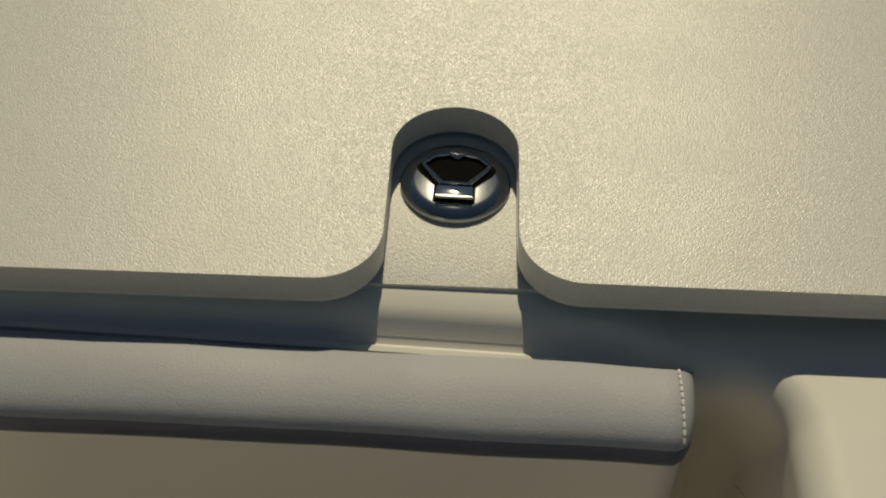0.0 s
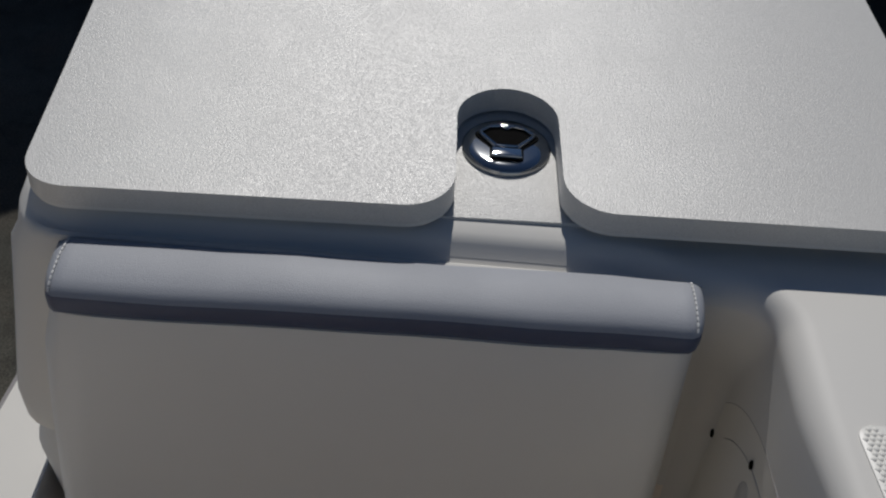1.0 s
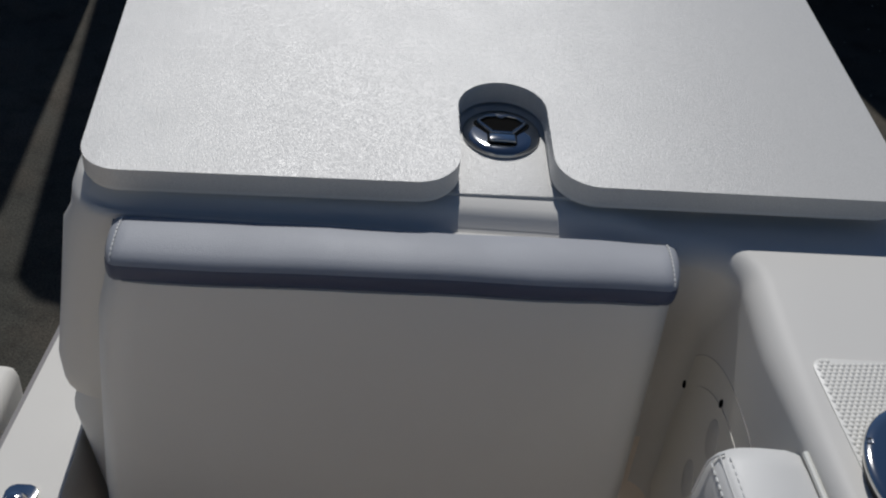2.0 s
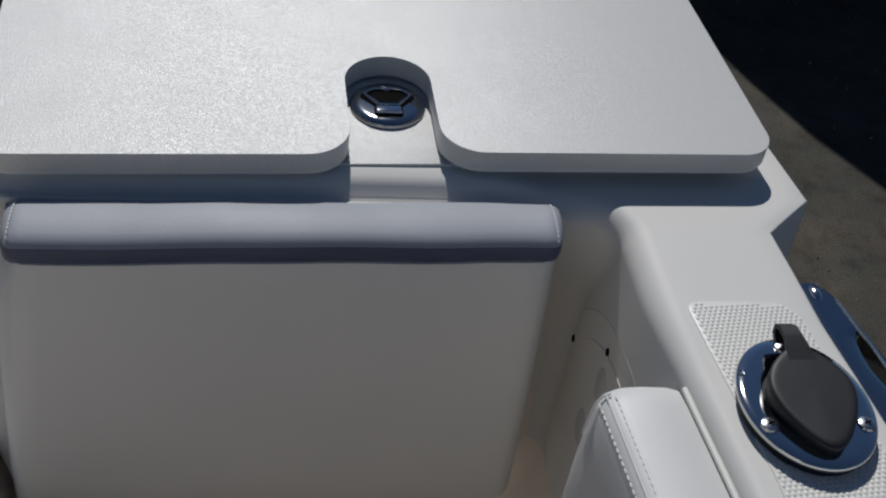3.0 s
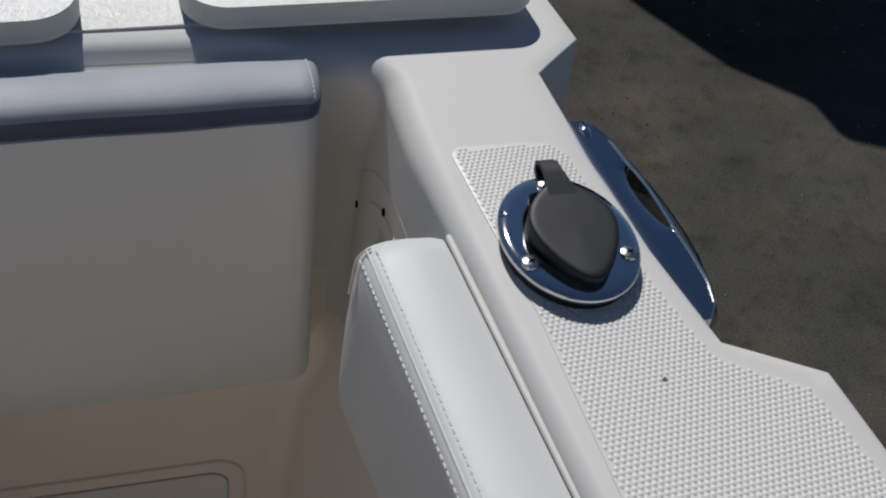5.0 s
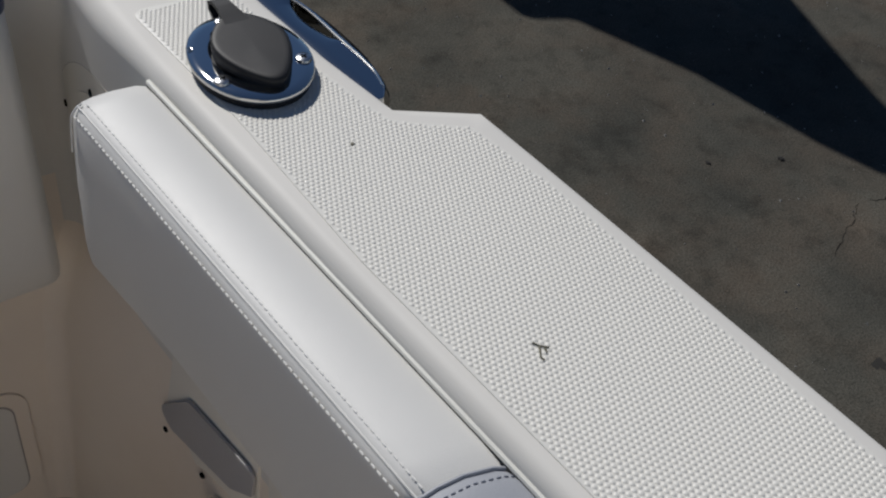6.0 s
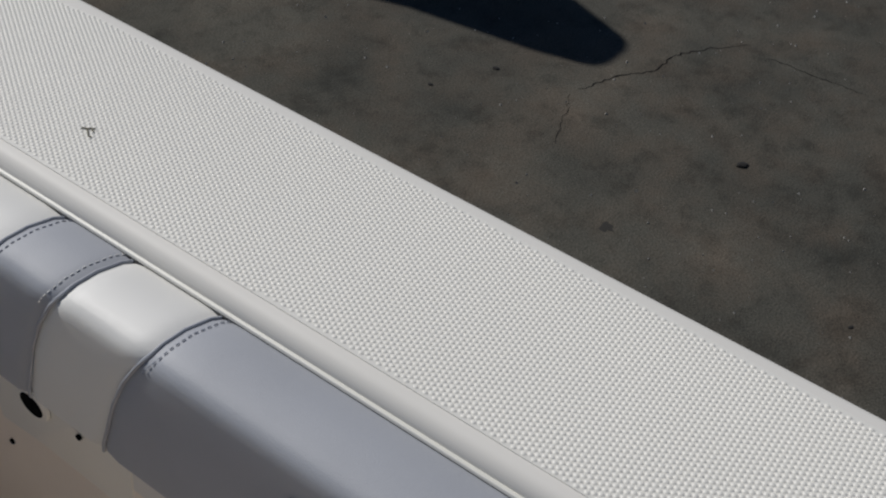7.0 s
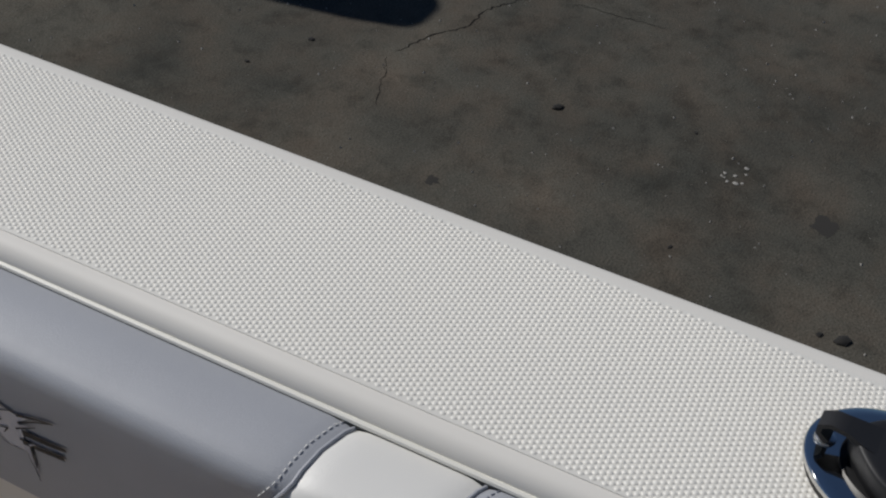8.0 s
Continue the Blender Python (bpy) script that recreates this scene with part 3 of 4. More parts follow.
def slant(d, z):
    """The seams arch over the top and run aft as they go down the inner face."""
    k = max(0.0, -0.013 - z)
    return 0.0055 * math.sin(math.pi * min(1.0, d / 0.06)) + 0.007 * min(1.0, d / 0.06) ** 3 + (0.60 * min(k, 0.05) + 0.36 * max(0.0, k - 0.05)) * min(1.0, d / 0.05) ** 2


def bol_part(y0, y1, name, mat, label="", round0=False, round1=False, swell=0.0, dip=0.0020):
    """A panel of the pad between two seams; its ends sink a little towards the seams."""
    rings = []
    n = 14
    for k in range(n + 1):
        t = k / n
        t = 0.5 - 0.5 * math.cos(math.pi * t)
        y = y0 + (y1 - y0) * t
        d0, d1 = abs(y - y0), abs(y1 - y)
        ring = bol_ring(y, swell)
        fade = min(1.0, max(0.0, (AFT - y) / 0.2))
        ring = [(p[0], y + (p[1] - y) * fade, p[2]) for p in ring]
        c = Vector((pad_x(y) - 0.024, y, -0.07))
        for d, soft in ((d0, round0), (d1, round1)):
            if soft:
                q = 1 - math.sqrt(max(0.0, 1 - (1 - min(1.0, d / 0.018)) ** 2))
                ring = [(p[0] + (c.x - p[0]) * 0.28 * q if p[0] < c.x + 0.01 else p[0], p[1], p[2] + (c.z - p[2]) * 0.10 * q) for p in ring]
            elif d < 0.014:
                q = (1 - d / 0.014) ** 2
                ring = [(p[0] + (c.x - p[0]) * dip / 0.03 * q, p[1], p[2] + (c.z - p[2]) * dip / 0.05 * q) for p in ring]
        rings.append(ring)
    return part(name, loft(rings), mat, bolster, label)


SEAMS = [-0.165, -0.232, -0.312, -0.643, -0.725, -0.79]
bol_part(AFT, SEAMS[0], "long_panel", VINYL, "long white vinyl panel", round0=True)
bol_part(SEAMS[0], SEAMS[1], "band", GREY, "grey vinyl band", swell=0.0012)
bol_part(SEAMS[1], SEAMS[2], "band", VINYL, "white vinyl band", swell=0.0004)
bol_part(SEAMS[2], SEAMS[3], "wide_band", GREY, "wide grey vinyl panel", swell=0.0012)
bol_part(SEAMS[3], SEAMS[4], "band", VINYL, "white vinyl band", swell=0.0004)
bol_part(SEAMS[4], SEAMS[5], "band", GREY, "grey vinyl band", swell=0.0012)
bol_part(SEAMS[5], -1.6, "long_panel", VINYL, "long white vinyl panel")
pts = [(pad_x(y) + 0.0008, y, -0.0125) for y in np.linspace(AFT - 0.006, -1.6, 40)]
part("piping", tube(pts, 0.0023, 8), PIPING, bolster, "cream piping along the deck edge")


def seam_pts(y, lift=0.0008, swell=0.0012, upto=13):
    ring = bol_ring(y, swell)[1:upto]
    out = []
    for i, p in enumerate(ring):
        c = Vector((pad_x(y) - 0.024, y, -0.07))
        v = (Vector(p) - c).normalized()
        out.append(Vector(p) + v * lift)
    return out


for y, s in ((SEAMS[0], -1), (SEAMS[1], 1), (SEAMS[2], -1), (SEAMS[3], 1), (SEAMS[4], -1)):
    part("seam_welt", tube(seam_pts(y, -0.0017), 0.0014, 7), GREY, bolster)
    part("stitching", stitches(seam_pts(y + s * 0.0075, -0.0002, upto=9), 0.0046, 0.0026, 0.00042), THREAD_GREY if s < 0 else THREAD, bolster)
for off, z in ((0.0478, -0.0131), (0.0578, -0.0202)):
    pts = [(pad_x(y) - 0.0005 - off, y, z) for y in np.linspace(AFT - 0.012, SEAMS[0] + 0.006, 30)]
    part("stitching", stitches(pts, 0.0054, 0.0031, 0.00065), THREAD, bolster, "white double stitching")
pts = [(pad_x(y) - 0.0005 - 0.0530, y, -0.0152) for y in np.linspace(AFT - 0.008, SEAMS[0] + 0.003, 30)]
part("seam_welt", tube(pts, 0.0008, 6), VINYL, bolster)
pts = [(p[0] - 0.0003 * (i > 1), AFT - 0.009, p[2] - 0.0001) for i, p in enumerate(bol_ring(AFT - 0.009, 0.0)[5:10])]
part("seam_welt", tube(pts, 0.0008, 6), VINYL, bolster)

# ---- rod holders ----
def rod_holder(cx, cy, turn):
    """An oval polished flange with a black rubber cap and three screws."""
    th = thing("rod_holder", (cx, cy, 0.0015), "oval polished stainless rod holder with black rubber cap in the deck", "rod holder", "rod holders in the gunwale")
    m = Matrix.Translation((cx, cy, 0.0075)) @ Matrix.Rotation(radians(turn), 4, "Z")

    def put(bm):
        bmesh.ops.transform(bm, matrix=m, verts=bm.verts)
        return bm
    a, b = 0.0440, 0.0555
    prof = [(0.955, -0.001), (0.990, 0.0002), (1.0, 0.0016), (1.0, 0.0030), (0.993, 0.0040), (0.978, 0.0046), (0.85, 0.0052), (0.70, 0.0058), (0.655, 0.0058), (0.64, 0.0045), (0.62, -0.02)]
    part("flange", put(loft([[(x, y, z) for x, y, z in ring] for ring in disc_rings(prof, 64, a, b)])), CHROME, th, "polished oval flange")
    part("gasket", put(loft(disc_rings([(0.93, -0.0075), (0.95, -0.006), (0.95, 0.0006)], 48, a, b))), RUBBER, th)
    # cap: a leaf-shaped lid with a thick rim and a pull tab
    def leaf(s, z, tip=1.0):
        pts = []
        for k in range(48):
            w = 2 * math.pi * k / 48
            x, y = math.cos(w), math.sin(w)
            r = 1.0 + 0.23 * tip * max(0.0, -y) ** 4
            pts.append((s * 0.0285 * x * (1 - 0.10 * max(0.0, -y) - 0.52 * max(0.0, y) ** 2.6), s * 0.0365 * y * r - 0.002, z + (0.004 * y * s if z > 0.012 else 0)))
        return pts
    part("cap", put(loft([leaf(0.93, 0.003), leaf(0.97, 0.007), leaf(1.0, 0.0115), leaf(1.0, 0.0160), leaf(0.985, 0.0175), leaf(0.955, 0.0183), leaf(0.88, 0.0186), leaf(0.80, 0.0187), leaf(0.01, 0.0187)])), RUBBER, th, "black rubber cap with a pull loop")
    strap = [(0, 0.020, 0.0195), (-0.0005, 0.028, 0.0212), (-0.0015, 0.037, 0.0236), (-0.0025, 0.0455, 0.0245), (-0.003, 0.0505, 0.0215), (-0.003, 0.0500, 0.0165), (-0.002, 0.044, 0.0110)]
    rings = []
    for i, p in enumerate(strap):
        q = Vector(strap[min(i + 1, len(strap) - 1)]) - Vector(strap[max(i - 1, 0)])
        q.normalize()
        nrm = Vector((0, -q.z, q.y))
        w = (0.010, 0.0085, 0.0065, 0.0060, 0.0058, 0.0058, 0.0060)[i]
        c = Vector(p)
        rings.append([c + Vector((-w, 0, 0)) + nrm * 0.0016, c + Vector((w, 0, 0)) + nrm * 0.0016, c + Vector((w, 0, 0)) - nrm * 0.0016, c + Vector((-w, 0, 0)) - nrm * 0.0016])
    part("pull_loop", put(loft(rings)), RUBBER, th)
    mark = [(-0.0385, 0.0215), (-0.0350, 0.0215), (-0.0350, 0.0255), (-0.0385, 0.0255)]
    part("stamp", put(tube([(x, y, 0.0052) for x, y in mark + mark[:1]], 0.0004, 5)), STEEL, th, "small stamped square")
    for ang in (-28, 208, 90):
        w = radians(ang)
        sx, sy = 0.0365 * math.cos(w), 0.0455 * math.sin(w)
        bm = loft(disc_rings([(0.0062, 0.0035), (0.0062, 0.0058), (0.0056, 0.0070), (0.0040, 0.0077), (0.0001, 0.0079)], 20, cx=sx, cy=sy))
        sc = part("screw", put(bm), STEEL, th)
        for rot in (20, 110):
            w2 = radians(rot)
            dx, dy = math.cos(w2), math.sin(w2)
            q = [(sx + dx * 0.0026 - dy * 0.0005, sy + dy * 0.0026 + dx * 0.0005), (sx - dx * 0.0026 - dy * 0.0005, sy - dy * 0.0026 + dx * 0.0005), (sx - dx * 0.0026 + dy * 0.0005, sy - dy * 0.0026 - dx * 0.0005), (sx + dx * 0.0026 + dy * 0.0005, sy + dy * 0.0026 - dx * 0.0005)]
            # slot laid on top, the shade inside it painted near black
            part("slot", put(slab(q, 0.007, 0.0082)), SHADE_SCREW_BLACK, sc)
    return th


rod_holder(0.3500, 0.2050, 0)
rod_holder(0.4800, -0.917, 0)

# ---- cleat on the hull side in the cut-away ----
cleat = thing("pull_up_cleat", (0.43, 0.25, -0.05), "polished stainless crescent cleat on the hull side", "cleat")


def at(line, y):
    """Meets a line of (y, x) marks, its y falling."""
    for (y0, x0), (y1, x1) in zip(line, line[1:]):
        if y0 >= y >= y1:
            return x0 + (x1 - x0) * (y0 - y) / (y0 - y1)
    return line[-1][1]


rim = [(0.341, 0.4190), (0.336, 0.4265), (0.327, 0.4320), (0.310, 0.4370), (0.295, 0.4415), (0.280, 0.4448), (0.265, 0.4475), (0.250, 0.4492), (0.230, 0.4505), (0.206, 0.4510), (0.184, 0.4490), (0.168, 0.4460), (0.155, 0.4415), (0.146, 0.4360), (0.143, 0.4300)]
ridge = [(0.341, 0.4150), (0.320, 0.4250), (0.291, 0.4293), (0.276, 0.4327), (0.262, 0.4345), (0.243, 0.4357), (0.2235, 0.4366), (0.200, 0.4385), (0.175, 0.4390), (0.155, 0.4350), (0.143, 0.4270)]
plate_rings, outer_rings = [], []
for k in range(49):
    y = 0.341 - 0.198 * k / 48
    xin, mid, xo = out_at(y) + 0.0005, at(ridge, y), at(rim, y)
    t = min(1.0, max(0.0, (0.291 - y) / 0.0675))
    gap = 0.0108 * math.sin(math.pi * t ** 0.85) ** 0.8
    edge = max(xin + 0.002, mid - gap)
    ring = [(xin + (edge - xin) * q, y, -0.0118 + 0.0020 * min(1.0, q / 0.3) - 0.0016 * q ** 5 * min(1.0, gap / 0.003)) for q in (0, 0.1, 0.3, 0.55, 0.75, 0.87, 0.95, 1.0)]
    plate_rings.append(ring + [(edge, y, -0.040), (xin, y, -0.040)])
    ring = [(mid + (xo - mid) * q, y, -0.0098 + 0.0012 * math.sin(math.pi * min(1.0, q / 0.3)) - 0.0098 * q ** 1.5) for q in (0, 0.08, 0.18, 0.3, 0.45, 0.62, 0.80, 0.92, 1.0)]
    outer_rings.append(ring + [(xo - 0.0015, y, -0.036), (mid, y, -0.036)])
part("base_plate", loft(plate_rings), SATIN, cleat, "polished inner plate beside the slot")
part("crescent", loft(outer_rings), CHROME, cleat, "polished curved horn outside the slot")
part("ridge", tube([(at(ridge, 0.322 - 0.166 * k / 30), 0.322 - 0.166 * k / 30, -0.0097) for k in range(31)], 0.0008, 8), CHROME, cleat)
# small dome added at the aft end so the sun glints there
glint_rings = disc_rings([(0.0050, -0.004), (0.0050, 0.0), (0.0046, 0.0020), (0.0034, 0.0036), (0.0018, 0.0045), (0.0001, 0.0048)], 24, 1.0, 1.9, 0.4118, 0.3310)
part("glint_dome", loft([[(x, y, z - 0.0120) for x, y, z in ring] for ring in glint_rings]), CHROME, cleat, "small polished dome added to catch a sun glint")

# ---- unseen blocks added to cast the yard's shadow ----
SHIFT = 1.0 / math.tan(radians(SUN_EL))


def cast(points, h):
    """Where a body at height h above the ground stands, whose shadow has these corners."""
    return [(x + math.sin(radians(SUN_AZ)) * SHIFT * h, y + math.cos(radians(SUN_AZ)) * SHIFT * h) for x, y in points]


other = thing("shadow_caster", (4.0, 8.0, GROUND), "unseen dark blocks added to cast the yard's shadow", "boat")
# block outlines are taken from the shadow's edge; no hull is in view
bow = rounded([(2.79, 1.08), (2.875, 0.835), (3.085, 0.845), (3.22, 1.30), (3.6, 2.4), (4.6, 7.5), (0.8, 7.5), (1.66, 3.80), (1.80, 3.28), (1.93, 2.90), (2.12, 2.50), (2.33, 2.28), (2.34, 2.08), (2.50, 2.01), (2.68, 1.56)], [0.10, 0.098, 0.098, 0.25, 0, 0, 0, 0, 0.1, 0.1, 0.1, 0.08, 0.08, 0.08, 0.15], 9)
part("hull", slab(cast(bow, 2.4), GROUND + 0.45, GROUND + 2.4, 0.03), CASTER_PAINT, other)
left_caster = rounded([(-1.0, 2.0), (-0.78, 1.94), (0.7, 2.3), (0.7, 7.5), (-1.6, 7.5), (-1.12, 3.1)], [0.1, 0.05, 0, 0, 0, 0], 5)
part("hull", slab(cast(left_caster, 2.4), GROUND + 0.45, GROUND + 2.4, 0.03), CASTER_PAINT, other)
side_caster = rounded([(-1.12, 2.32), (-1.22, 2.24), (-1.6, 2.3), (-2.2, 4.2), (-1.55, 4.2), (-1.26, 2.7)], [0.04, 0.05, 0.05, 0, 0, 0], 5)
part("side_caster", slab(cast(side_caster, 2.4), GROUND + 0.45, GROUND + 2.4, 0.03), CASTER_PAINT, other)
for x, y in ((0.0, 9.5), (3.0, 9.5), (-1.4, 6.9)):
    part("stand", slab([(x - 0.05, y - 0.05), (x + 0.05, y - 0.05), (x + 0.05, y + 0.05), (x - 0.05, y + 0.05)], GROUND, GROUND + 0.47), CASTER_PAINT, other)

# ---- fittings on the cockpit's side wall ----
def side_x(y):
    """The side wall's place under the bolster."""
    return pad_x(y) - 0.0035


def on_wall(points, off0, off1, bevel=0.0, x_of=side_x, seg=2):
    """A plate on the side wall: its outline in (y, z), from off0 to off1 proud of the wall."""
    bm = bmesh.new()
    a = [bm.verts.new((x_of(y) - off0, y, z)) for y, z in points]
    b = [bm.verts.new((x_of(y) - off1, y, z)) for y, z in points]
    n = len(points)
    bm.faces.new(a)
    t = bm.faces.new(b[::-1])
    for i in range(n):
        bm.faces.new((a[i], b[i], b[(i + 1) % n], a[(i + 1) % n]))
    if bevel:
        bmesh.ops.bevel(bm, geom=t.edges[:], offset=bevel, segments=seg, profile=0.5, affect="EDGES")
    return bm


def wall_circle(cy, cz, r, seg=40, sq=1.0):
    return [(cy + r * math.cos(2 * math.pi * k / seg), cz + sq * r * math.sin(2 * math.pi * k / seg)) for k in range(seg)]


def flat_wall(y):
    return in_at(y) - 0.012 - 0.008 * min(1.0, max(0.0, (y - 0.2) / 0.12)) - 0.0015 + 0.002 * min(1.0, max(0.0, (y - 0.285) / 0.05))


# round inspection plate beside the backrest
plate = thing("inspection_plate", (0.2755, 0.40, -0.2), "round white plastic inspection plate screwed to the side wall", "access plate")
PC, PZ, PR = 0.316, -0.222, 0.151


def wall_disc(r, proud):
    """A thin round plate that follows the wall."""
    sets = [(r, -0.006)] + [(r * k / 10, proud) for k in range(10, 0, -1)] + [(r * 0.001, proud)]
    return loft([[(flat_wall(y) - off, y, z) for y, z in wall_circle(PC, PZ, q, 64)] for q, off in sets])


part("rim", wall_disc(PR, 0.0006), PLASTIC, plate)
cover = part("cover", wall_disc(PR * 0.83, 0.0012), PLASTIC, plate)
for r in (PR, PR * 0.83):
    ring = wall_circle(PC, PZ, r, 64)
    part("joint", tube([(flat_wall(y) - 0.0002, y, z) for y, z in ring + ring[:1]], 0.0005, 6), RUB, plate, "thin grey joint")
# dimples are thin raised discs, their hollow's shade painted in greyer plastic
for cy, cz in ((0.350, -0.135), (0.368, -0.205)):
    part("finger_dimple", on_wall(wall_circle(cy, cz, 0.013, 24, 1.5), -0.001, 0.0016, 0.0003, flat_wall), DIMPLE, cover, "finger dimple, its shade put in greyer plastic")
for y, z in ((0.4365, -0.165), (0.356, -0.100), (0.452, -0.256), (0.356, -0.250), (0.262, -0.105), (0.205, -0.150), (0.185, -0.22), (0.22, -0.315)):
    part("screw", on_wall(wall_circle(y, z, 0.0026, 12, 1.5), 0.001, 0.0024, 0.0006, flat_wall), SHADE_SCREW_BLACK, plate, "dark screw head")

# valve panel under the bolster
panel_thing = thing("valve_panel", (0.29, 0.15, -0.45), "white plastic valve panel with two black knobs and grey oval pull", "valve panel")
part("back_plate", on_wall(rounded([(0.256, -0.68), (0.257, -0.43), (0.200, -0.20), (0.078, -0.20), (0.100, -0.64)], [0.012, 0.02, 0.01, 0.004, 0.012], 5), -0.002, 0.0016, 0.001), PLASTIC, panel_thing)
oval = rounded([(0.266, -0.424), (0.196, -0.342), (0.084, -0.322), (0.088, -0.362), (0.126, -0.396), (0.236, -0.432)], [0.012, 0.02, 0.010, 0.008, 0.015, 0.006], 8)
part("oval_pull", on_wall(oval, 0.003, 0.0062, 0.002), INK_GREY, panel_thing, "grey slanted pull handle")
for cy, cz in ((0.140, -0.471), (0.122, -0.549)):
    base = part("knob_base", on_wall(wall_circle(cy, cz, 0.027, 32), 0.003, 0.008, 0.002), CHROME, panel_thing, "chrome knob base")
    part("knob", on_wall(wall_circle(cy, cz, 0.0178, 14), 0.007, 0.034, 0.003), BLACK, base, "black ribbed knob")
    part("collar", on_wall(wall_circle(cy, cz, 0.0215, 24), 0.007, 0.014, 0.002), BLACK, base)
for y, z in ((0.256, -0.454), (0.184, -0.448), (0.097, -0.439)):
    part("screw", on_wall(wall_circle(y, z, 0.0034, 10), 0.003, 0.0056, 0.0008), SHADE_SCREW_BLACK, panel_thing)

outlet = thing("outlet_plate", (0.30, -0.06, -0.35), "white plate with a round dark outlet and small screws", "outlet plate")
part("back_plate", on_wall(rounded([(0.012, -0.43), (0.002, -0.20), (-0.19, -0.20), (-0.17, -0.40)], [0.008] * 4, 4), -0.002, 0.0012, 0.0008), PLASTIC, outlet)
part("rim", on_wall(wall_circle(-0.060, -0.298, 0.020, 28), 0.002, 0.006, 0.002), PLASTIC, outlet)
# no hole is cut; a near-black disc paints the shade inside
part("opening", on_wall(wall_circle(-0.060, -0.298, 0.0145, 24), 0.003, 0.0066), SHADE_SCREW_BLACK, outlet, "black disc painting the opening's inner shade")
for y, z in ((0.003, -0.408), (-0.118, -0.300)):
    part("screw", on_wall(wall_circle(y, z, 0.0032, 10), 0.002, 0.0048, 0.0008), SHADE_SCREW_BLACK, outlet)

riser = thing("trim_plate", (0.30, 0.04, -0.4), "plain cream trim plate between the valve panel and the outlet", "trim plate")
part("plate", on_wall(rounded([(0.068, -0.53), (0.068, -0.20), (0.010, -0.20), (0.024, -0.50)], [0.006] * 4, 4), -0.002, 0.0013, 0.0), PLASTIC, riser)

# chrome fitting on the low sill
fit = thing("sill_fitting", (-0.285, 0.372, -0.30), "small chrome fitting on the low white sill", "deck fitting")
part("base", slab(rounded([(-0.300, 0.34), (-0.272, 0.34), (-0.272, 0.395), (-0.300, 0.395)], [0.008] * 4, 5), -0.301, -0.296, 0.001), CHROME, fit)
part("dome", loft([[(x, y, z - 0.296) for x, y, z in ring] for ring in disc_rings([(0.011, 0.0), (0.0105, 0.006), (0.007, 0.011), (0.0001, 0.013)], 24, cx=-0.286, cy=0.372)]), CHROME, fit)

# ---- print on the grey bolster panel: plain jagged shapes ----
def inner_x(y, z):
    """The bolster's inner face."""
    ring = bol_ring(y - slant(0.06, z), 0.0012)[6:13]
    for (x0, _, z0), (x1, _, z1) in zip(ring, ring[1:]):
        if z1 <= z <= z0:
            return x0 + (x1 - x0) * (z - z0) / (z1 - z0)
    return ring[-1][0]


def printed(points, lift, mat, parent, name, label=""):
    bm = bmesh.new()
    vs = [bm.verts.new((inner_x(y, z) - lift, y, z)) for y, z in points]
    bm.faces.new(vs)
    bmesh.ops.triangulate(bm, faces=bm.faces[:])
    return part(name, bm, mat, parent, label, smooth=False)


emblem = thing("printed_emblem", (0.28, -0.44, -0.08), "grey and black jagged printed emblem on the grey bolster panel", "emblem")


def stroke(points, w0, w1, lift, mat, name, label=""):
    """A printed line that tapers from one width to another."""
    n = len(points)
    left, right = [], []
    for i, (y, z) in enumerate(points):
        a, b = points[max(i - 1, 0)], points[min(i + 1, n - 1)]
        d = Vector((b[0] - a[0], b[1] - a[1])).normalized()
        w = (w0 + (w1 - w0) * i / (n - 1)) / 2
        left.append((y - d.y * w, z + d.x * w))
        right.append((y + d.y * w, z - d.x * w))
    return printed(left + right[::-1], lift, mat, emblem, name, label)


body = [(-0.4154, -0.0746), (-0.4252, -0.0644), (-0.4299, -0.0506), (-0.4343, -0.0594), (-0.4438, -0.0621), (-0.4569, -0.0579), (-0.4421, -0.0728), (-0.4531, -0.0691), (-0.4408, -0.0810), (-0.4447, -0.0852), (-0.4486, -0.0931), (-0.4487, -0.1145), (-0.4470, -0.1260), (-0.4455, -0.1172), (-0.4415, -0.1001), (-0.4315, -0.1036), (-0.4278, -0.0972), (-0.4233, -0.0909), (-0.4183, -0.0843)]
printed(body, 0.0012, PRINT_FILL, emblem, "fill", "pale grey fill")
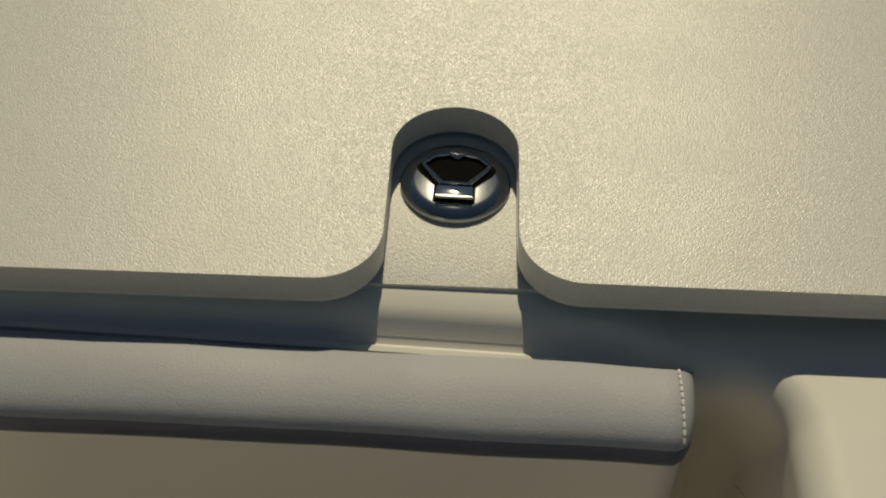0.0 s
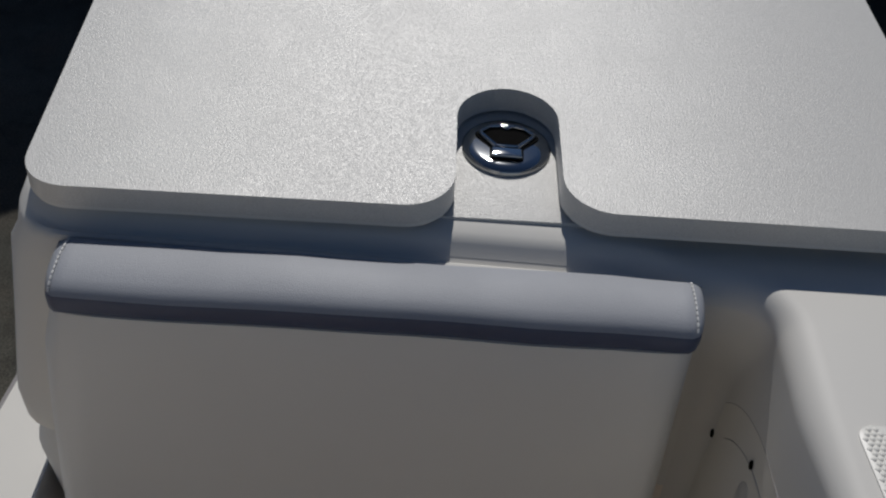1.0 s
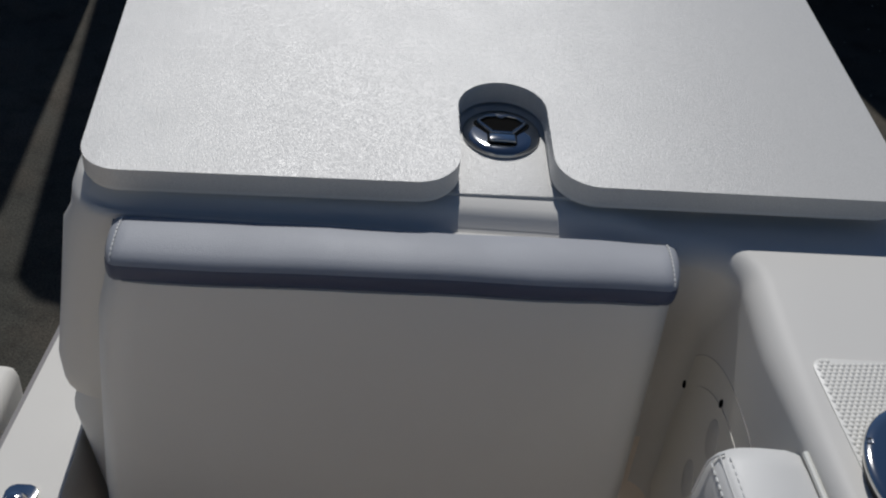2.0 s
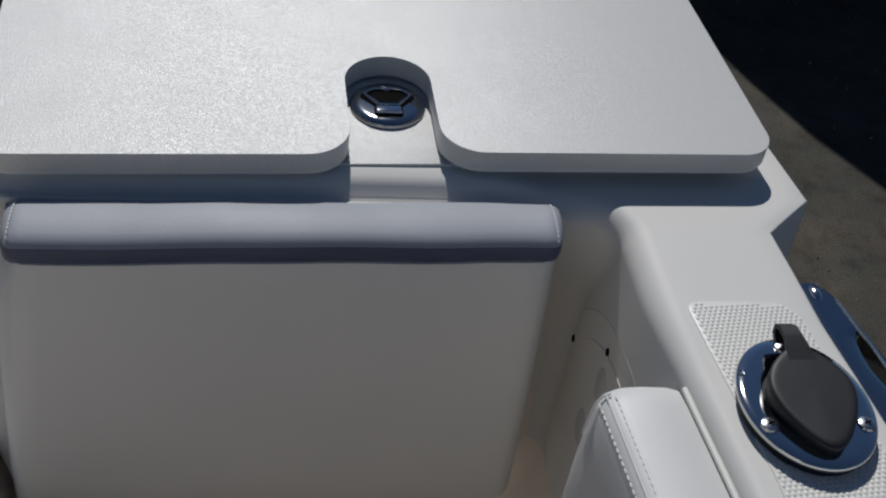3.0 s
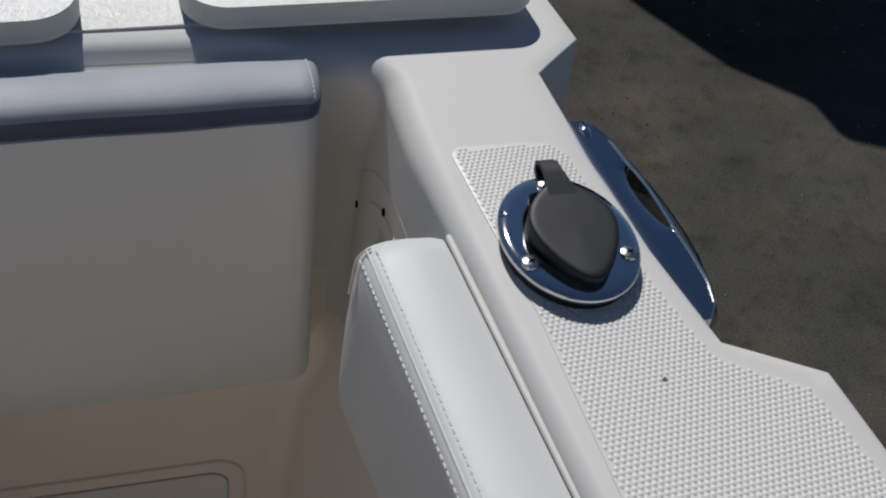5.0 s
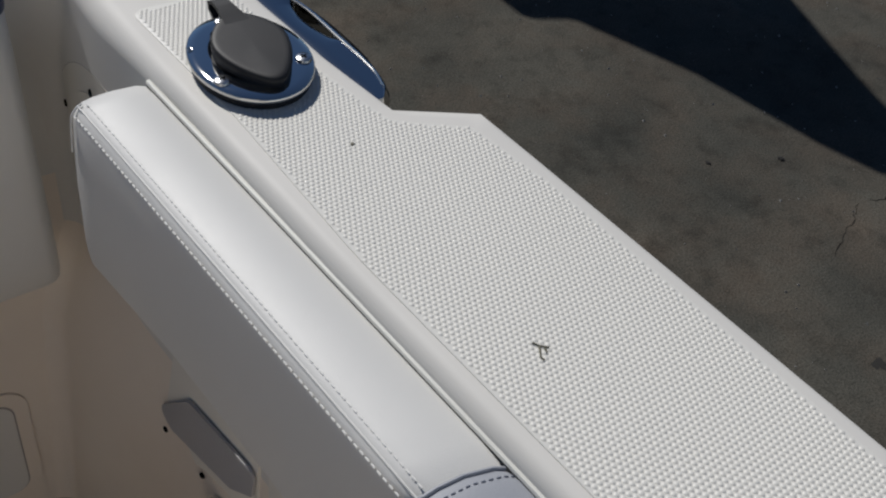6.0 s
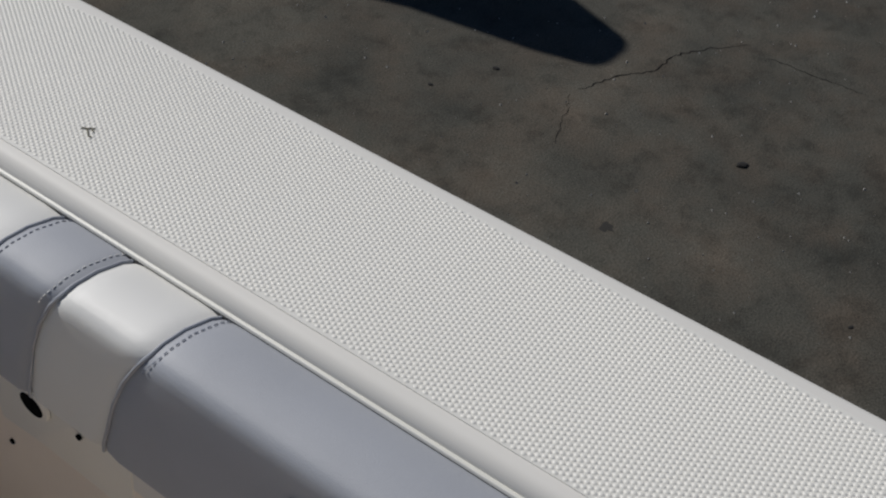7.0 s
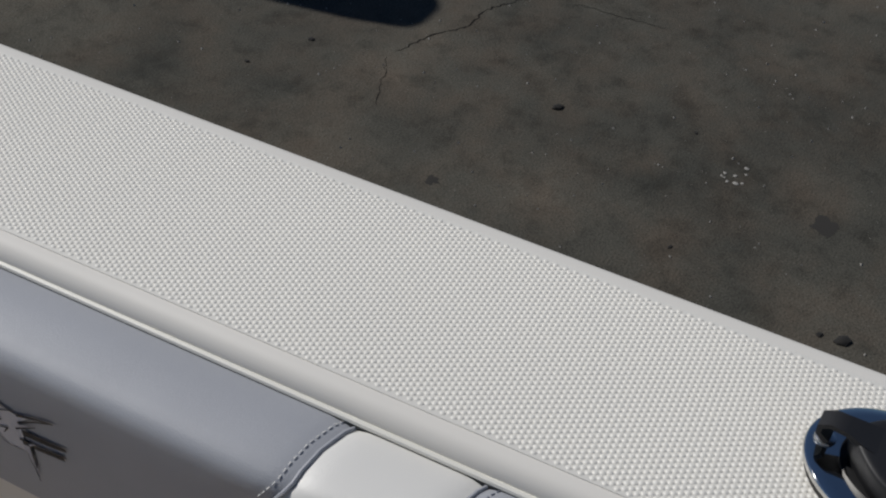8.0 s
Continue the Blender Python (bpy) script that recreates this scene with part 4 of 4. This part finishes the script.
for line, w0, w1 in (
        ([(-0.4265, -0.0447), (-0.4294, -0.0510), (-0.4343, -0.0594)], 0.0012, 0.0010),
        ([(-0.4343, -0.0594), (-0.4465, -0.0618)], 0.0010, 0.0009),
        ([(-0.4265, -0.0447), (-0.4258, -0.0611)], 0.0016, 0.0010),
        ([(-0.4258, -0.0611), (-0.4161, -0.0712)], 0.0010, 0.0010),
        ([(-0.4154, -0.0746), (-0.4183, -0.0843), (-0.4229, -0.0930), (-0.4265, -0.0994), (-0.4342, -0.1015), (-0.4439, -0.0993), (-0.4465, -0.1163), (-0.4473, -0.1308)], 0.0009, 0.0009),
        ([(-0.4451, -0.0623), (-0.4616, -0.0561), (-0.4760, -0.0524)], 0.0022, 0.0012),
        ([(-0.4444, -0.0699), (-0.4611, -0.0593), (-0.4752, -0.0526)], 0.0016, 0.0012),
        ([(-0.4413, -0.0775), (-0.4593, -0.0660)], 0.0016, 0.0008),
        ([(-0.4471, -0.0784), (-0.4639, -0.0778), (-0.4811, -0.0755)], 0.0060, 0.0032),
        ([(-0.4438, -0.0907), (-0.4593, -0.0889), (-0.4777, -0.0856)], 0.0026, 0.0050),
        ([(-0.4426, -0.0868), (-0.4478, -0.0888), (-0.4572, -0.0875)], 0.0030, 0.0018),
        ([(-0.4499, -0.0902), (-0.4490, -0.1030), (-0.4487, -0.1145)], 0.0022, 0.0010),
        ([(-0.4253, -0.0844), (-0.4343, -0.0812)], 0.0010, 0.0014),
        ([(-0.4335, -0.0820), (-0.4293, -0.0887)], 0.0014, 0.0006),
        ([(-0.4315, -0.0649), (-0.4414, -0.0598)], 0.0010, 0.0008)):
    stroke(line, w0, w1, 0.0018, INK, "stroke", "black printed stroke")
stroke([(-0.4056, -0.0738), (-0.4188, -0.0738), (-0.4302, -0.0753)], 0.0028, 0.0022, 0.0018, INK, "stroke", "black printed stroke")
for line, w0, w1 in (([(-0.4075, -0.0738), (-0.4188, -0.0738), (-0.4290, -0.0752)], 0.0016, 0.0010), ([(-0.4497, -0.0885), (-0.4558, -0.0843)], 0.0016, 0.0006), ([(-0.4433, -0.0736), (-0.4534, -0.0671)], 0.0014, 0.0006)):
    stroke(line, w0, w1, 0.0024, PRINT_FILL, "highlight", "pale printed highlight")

# ---- bits lying on the deck and on the ground ----
bug = thing("leaf_scrap", (0.375, -0.116, 0.0014), "small dry dark leaf scrap lying on the non-slip deck", "leaf scrap")
for pts in (((0.3738, -0.1100), (0.3760, -0.1140), (0.3782, -0.1160), (0.3770, -0.1200)), ((0.3760, -0.1140), (0.3738, -0.1175), (0.3714, -0.1215), (0.3722, -0.1240)), ((0.3782, -0.1160), (0.3802, -0.1178))):
    part("stalk", tube([(x, y, 0.0018) for x, y in pts], 0.0006, 6), DEBRIS, bug)
dot = part("speck", slab([(0.3712, 0.0938), (0.3734, 0.0942), (0.3730, 0.0962), (0.3710, 0.0956)], 0.0010, 0.0022), DEBRIS)
tagged(dot, "tiny dark speck of dirt on the non-slip deck", "dirt speck")


def crack(line, width, seed):
    """A thin irregular dark groove in the asphalt."""
    rnd = random.Random(seed)
    pts = []
    for a, b in zip(line, line[1:]):
        for k in range(6):
            t = k / 6
            pts.append((a[0] + (b[0] - a[0]) * t + rnd.uniform(-0.006, 0.006), a[1] + (b[1] - a[1]) * t + rnd.uniform(-0.006, 0.006)))
    pts.append(line[-1])
    bm = bmesh.new()
    prev = None
    for i, p in enumerate(pts):
        q = pts[min(i + 1, len(pts) - 1)]
        o = pts[max(i - 1, 0)]
        d = Vector((q[0] - o[0], q[1] - o[1])).normalized()
        w = width * rnd.uniform(0.35, 1.2) * min(1.0, 0.25 + 3 * min(i, len(pts) - 1 - i) / len(pts))
        z = GROUND + 0.0006
        cur = (bm.verts.new((p[0] - d.y * w, p[1] + d.x * w, z)), bm.verts.new((p[0] + d.y * w, p[1] - d.x * w, z)))
        if prev:
            bm.faces.new((prev[0], prev[1], cur[1], cur[0]))
        prev = cur
    return bm


CRACK = material("crack_in_asphalt", (0.010, 0.0095, 0.009), 0.95, spec=0.1)
cracks = part("crack", crack([(2.722, 0.825), (2.751, 0.81), (2.841, 0.792), (2.949, 0.736), (3.014, 0.697), (3.126, 0.71), (3.203, 0.676), (3.294, 0.625), (3.40, 0.55)], 0.0036, 3), CRACK, ground, "thin dark crack")
part("crack", crack([(2.42, 0.70), (2.504, 0.747), (2.611, 0.791), (2.680, 0.832)], 0.0019, 5), CRACK, ground)
part("crack", crack([(3.36, 0.47), (3.38, 0.42), (3.383, 0.323), (3.4, 0.212), (3.42, 0.10)], 0.0024, 4), CRACK, ground)

STONE = material("pale_grit", (0.30, 0.29, 0.27), 0.9, relief=0.0005, grain_scale=300)
OIL = material("dark_dirt", (0.014, 0.013, 0.012), 0.9, relief=0.001, grain_scale=200)


def pebble(x, y, r, mat, seed, name, label, cat, flat=0.5, group=""):
    rnd = random.Random(seed)
    bm = bmesh.new()
    bmesh.ops.create_icosphere(bm, subdivisions=2, radius=r)
    for v in bm.verts:
        k = 1 + 0.45 * noise.noise(v.co / r * 1.3 + Vector((seed, 0, 0)))
        v.co = Vector((v.co.x * k * rnd.uniform(0.95, 1.05) * 1.4, v.co.y * k, v.co.z * k * flat))
    bmesh.ops.transform(bm, matrix=Matrix.Translation((x, y, GROUND + r * flat * 0.4)) @ Matrix.Rotation(rnd.uniform(0, 6.3), 4, "Z"), verts=bm.verts)
    return tagged(part(name, bm, mat), label, cat, group)


for n, (x, y, r) in enumerate([(2.760, 0.222, 0.014), (2.611, 1.095, 0.009), (2.38, 1.187, 0.007), (2.281, -0.858, 0.016), (2.27, -0.80, 0.008), (2.356, -0.339, 0.006), (1.93, 0.95, 0.006), (2.9, -0.2, 0.006)]):
    pebble(x, y, r, OIL, n + 5, "dirt_clod", "small dark clod of dirt on the asphalt", "dirt clod", 0.5, "dirt clods on the yard")
STAIN = material("oil_stain", (0.032, 0.030, 0.027), 0.85, spec=0.3)


def stain(x, y, r, seed, mat, name="stain", label="dark stain"):
    bm = bmesh.new()
    c = bm.verts.new((x, y, GROUND + 0.0010))
    ring = []
    for k in range(40):
        a = 2 * math.pi * k / 40
        q = r * (0.75 + 0.55 * noise.noise(Vector((math.cos(a) * 1.6 + seed, math.sin(a) * 1.6, seed * 0.7))) + 0.2 * noise.noise(Vector((math.cos(a) * 6, math.sin(a) * 6, seed))))
        ring.append(bm.verts.new((x + 1.3 * q * math.cos(a), y + q * math.sin(a), GROUND + 0.0005)))
    for k in range(40):
        bm.faces.new((c, ring[k], ring[(k + 1) % 40]))
    return part(name, bm, mat, ground, label)


stain(2.215, 0.362, 0.022, 1, STAIN)
stain(2.70, -0.68, 0.040, 2, STAIN)
rnd = random.Random(8)
for k in range(9):
    x, y = 2.772 + rnd.uniform(-0.05, 0.05), -0.378 + rnd.uniform(-0.035, 0.035)
    pebble(x, y, rnd.uniform(0.003, 0.007), STONE, 40 + k, "chip", "pale stone chip on the dark asphalt", "stone chip", 0.4, "pale chips on the yard")
# scattered grit
rnd = random.Random(21)
verts, faces = [], []
for k in range(3000):
    x, y = rnd.uniform(0.7, 4.5), rnd.uniform(-2.0, 4.2)
    r = 0.0014 + 0.0062 * rnd.random() ** 4
    b = len(verts)
    a0 = rnd.uniform(0, 6.3)
    verts += [(x + r * math.cos(a0 + i * 2.09), y + r * math.sin(a0 + i * 2.09), GROUND - 0.001) for i in range(3)] + [(x, y, GROUND + r)]
    faces += [(b, b + 1, b + 3), (b + 1, b + 2, b + 3), (b + 2, b, b + 3)]
me = bpy.data.meshes.new("grit")
me.from_pydata(verts, [], faces)
me.materials.append(STONE)
tagged(new("grit", me), "scattered pale grit on the asphalt yard", "grit", kind="stuff")
